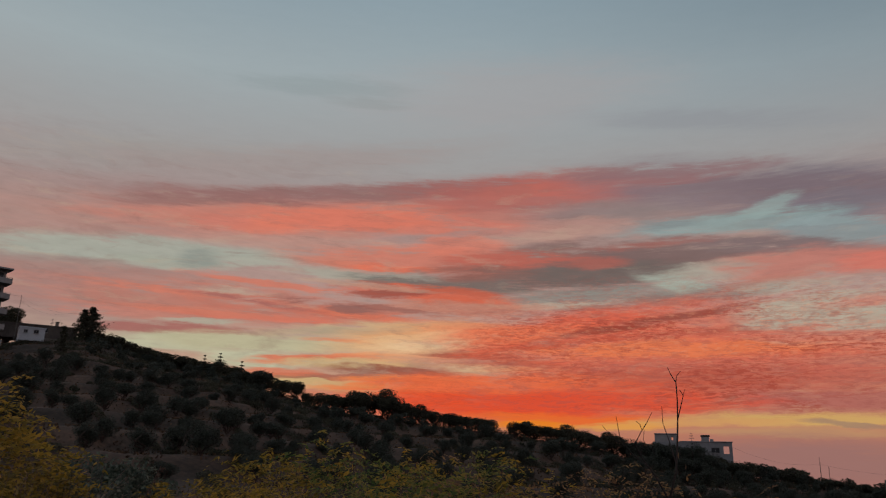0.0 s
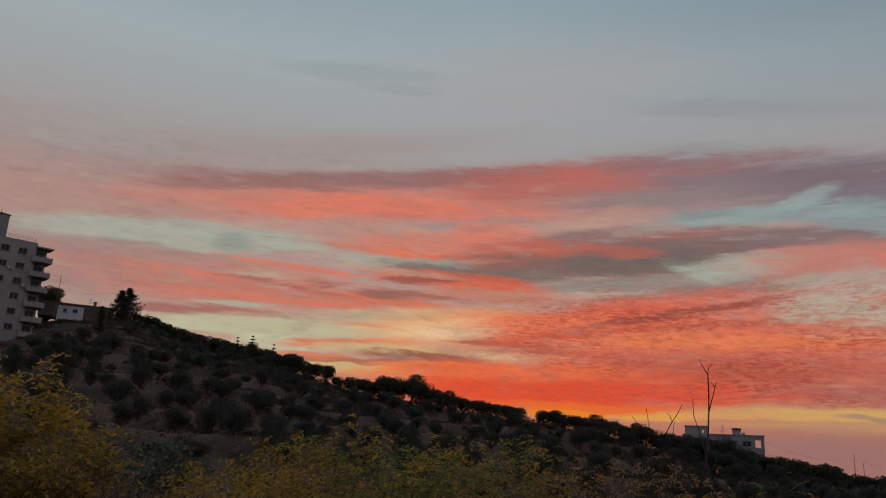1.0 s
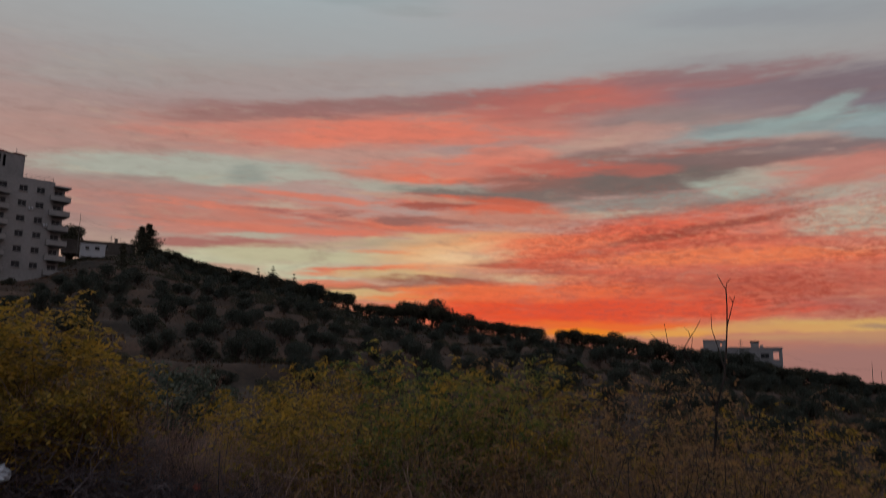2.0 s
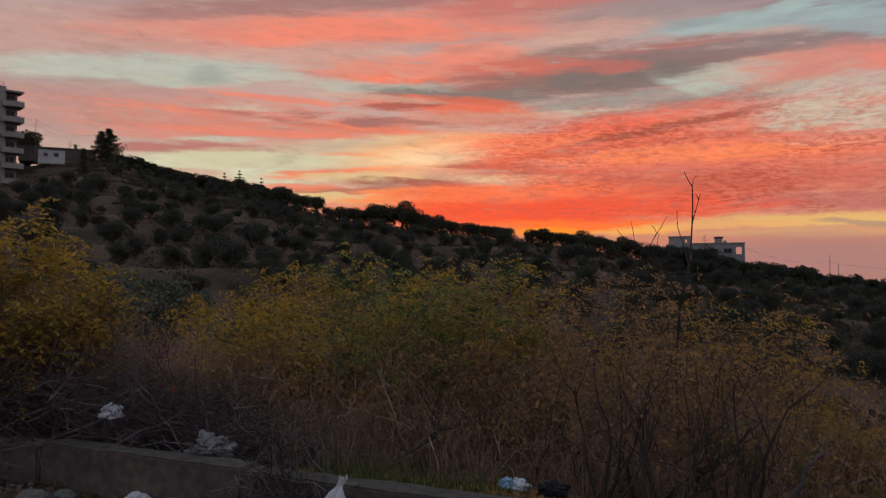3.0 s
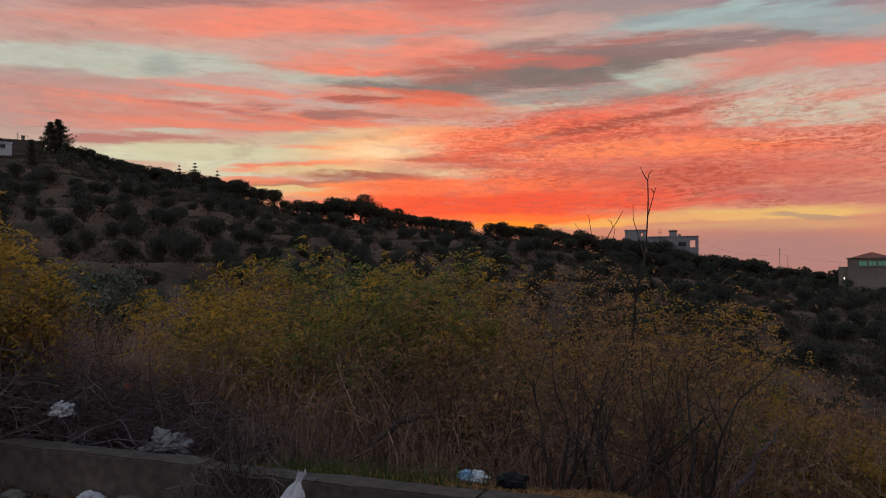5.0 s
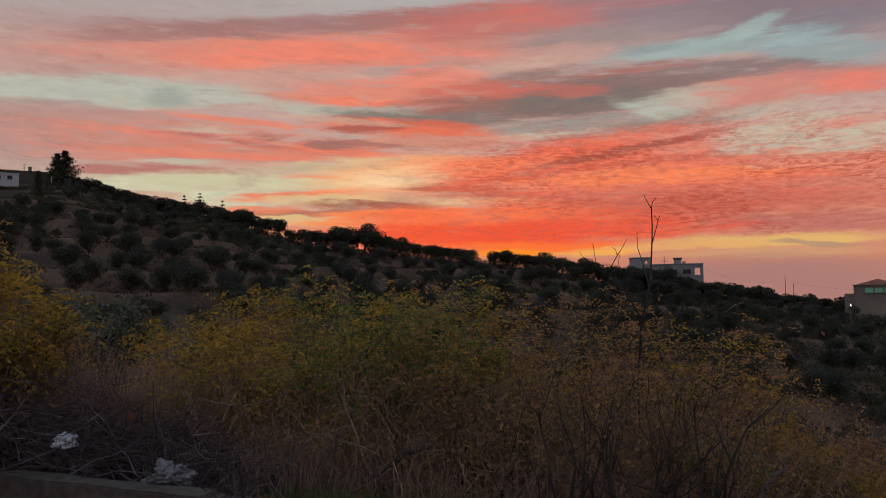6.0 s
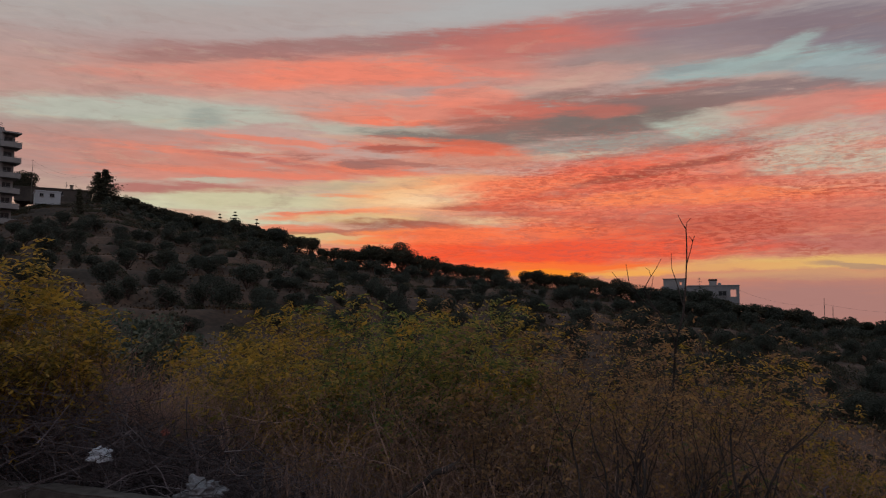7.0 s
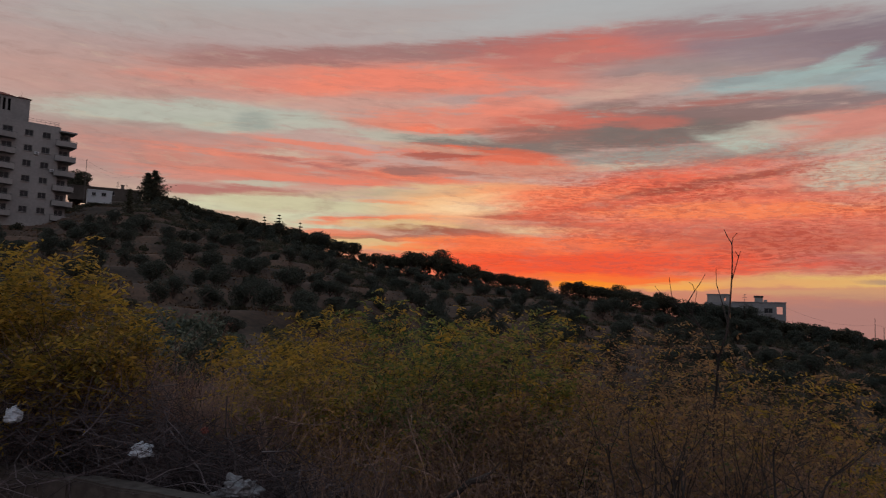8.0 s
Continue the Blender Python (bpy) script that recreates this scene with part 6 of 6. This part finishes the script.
fallen_branch(((22.2, -15.2, 5.5), (23.4, -13.1, 5.6), (24.3, -12.1, 5.6), (25.14, -10.8, 5.65)), (0.02, 0.017, 0.013, 0.008), TWIG, "pale weathered broken bough propped among the shrubs", 61)
fallen_branch(((-6.2, -14.2, 6.1), (-3.2, -12.2, 6.15), (-0.2, -10.6, 6.2)), (0.016, 0.02, 0.03), DEADBARK, "dark broken bough with a blunt end lying through the weeds", 62)
crumpled("plastic_bag", -24.8, 6.6, (0.085, 0.06, 0.06), 2, PLASTIC, "white plastic bag caught in the brush heap", lift=0.5, fold=1.4)
crumpled("plastic_sheet", -18.0, 5.9, (0.145, 0.08, 0.085), 3, GREYPLASTIC, "torn dirty-white plastic sheet snagged in cut branches", lift=0.3, fold=1.7)
crumpled("food_wrapper", 3.9, 5.05, (0.08, 0.05, 0.045), 4, PLASTIC, "crumpled white wrapper behind the low wall", lift=0.22)
crumpled("food_wrapper", 3.2, 5.02, (0.05, 0.04, 0.035), 5, BLUEPLASTIC, "crumpled blue printed wrapper behind the low wall", lift=0.25)
crumpled("rubbish_bag", 6.6, 5.0, (0.10, 0.08, 0.06), 6, BLACKPLASTIC, "black rubbish bag slumped behind the low wall", lift=0.2)
crumpled("food_wrapper", -23.0, az_el_on(-23, -15.2, 0.05), (0.09, 0.06, 0.045), 7, PLASTIC, "crumpled white paper on the ground before the wall")
crumpled("red_wrapper", -26.4, 6.45, (0.12, 0.09, 0.06), 8, REDPLASTIC, "faded red plastic scrap behind the low wall", lift=0.2)
crumpled("red_wrapper", -20.7, 7.0, (0.035, 0.03, 0.03), 9, REDPLASTIC, "small faded red scrap caught in the brush heap", lift=0.62)
crumpled("white_cup", -32.7, 7.1, (0.07, 0.06, 0.07), 10, PLASTIC, "white cup caught in the brush heap", lift=0.72)
crumpled("stone", -29.4, az_el_on(-29.4, -14.6, 0.05), (0.12, 0.09, 0.07), 11, ROCK, "pale round stone before the low wall", category="stone", fold=0.45)
crumpled("stone", -27.6, az_el_on(-27.6, -14.4, 0.05), (0.08, 0.06, 0.05), 12, ROCK, "pale round stone before the low wall", category="stone", fold=0.45)
crumpled("stone", -20.5, az_el_on(-20.5, -15.6, 0.05), (0.16, 0.08, 0.05), 13, ROCK, "grey flat stone before the low wall", category="stone", fold=0.45)
crumpled("food_wrapper", -4.6, az_el_on(-4.6, -18.2, 0.05), (0.05, 0.04, 0.03), 14, PLASTIC, "small white paper scrap at the foot of the wall")


def gravel_and_leaves():
    rng = np.random.default_rng(91)
    n = 2600
    s = rng.uniform(-1.5, 5.5, n)
    d = -np.abs(rng.normal(size=n)) * 0.6 - 0.03
    x = WALL_A.x + WALL_DIR.x * s + WALL_OUT.x * d
    y = WALL_A.y + WALL_DIR.y * s + WALL_OUT.y * d
    c = np.stack([x, y, lie(x, y) + 0.012], 1)
    tagged(new("fallen_leaves", quads("fallen_leaves", leaf_cards(c, 0.055, rng, 0.6), LITTER)), "dry fallen leaves scattered before the wall", "leaves", kind="stuff")
    sh = Shape()
    for k in range(500):
        p = Vector((x[k], y[k], lie(x[k], y[k])))
        a = rng.uniform(0.008, 0.028)
        sh.tube([p - Vector((0, 0, a * 0.3)), p + Vector((a * 0.1, 0, a * 0.5)), p + Vector((0, 0, a))], [a * 0.8, a, a * 0.4], 5)
    tagged(new("gravel", sh.mesh("gravel", ROCK)), "loose pale gravel before the low wall", "gravel", kind="stuff")


gravel_and_leaves()
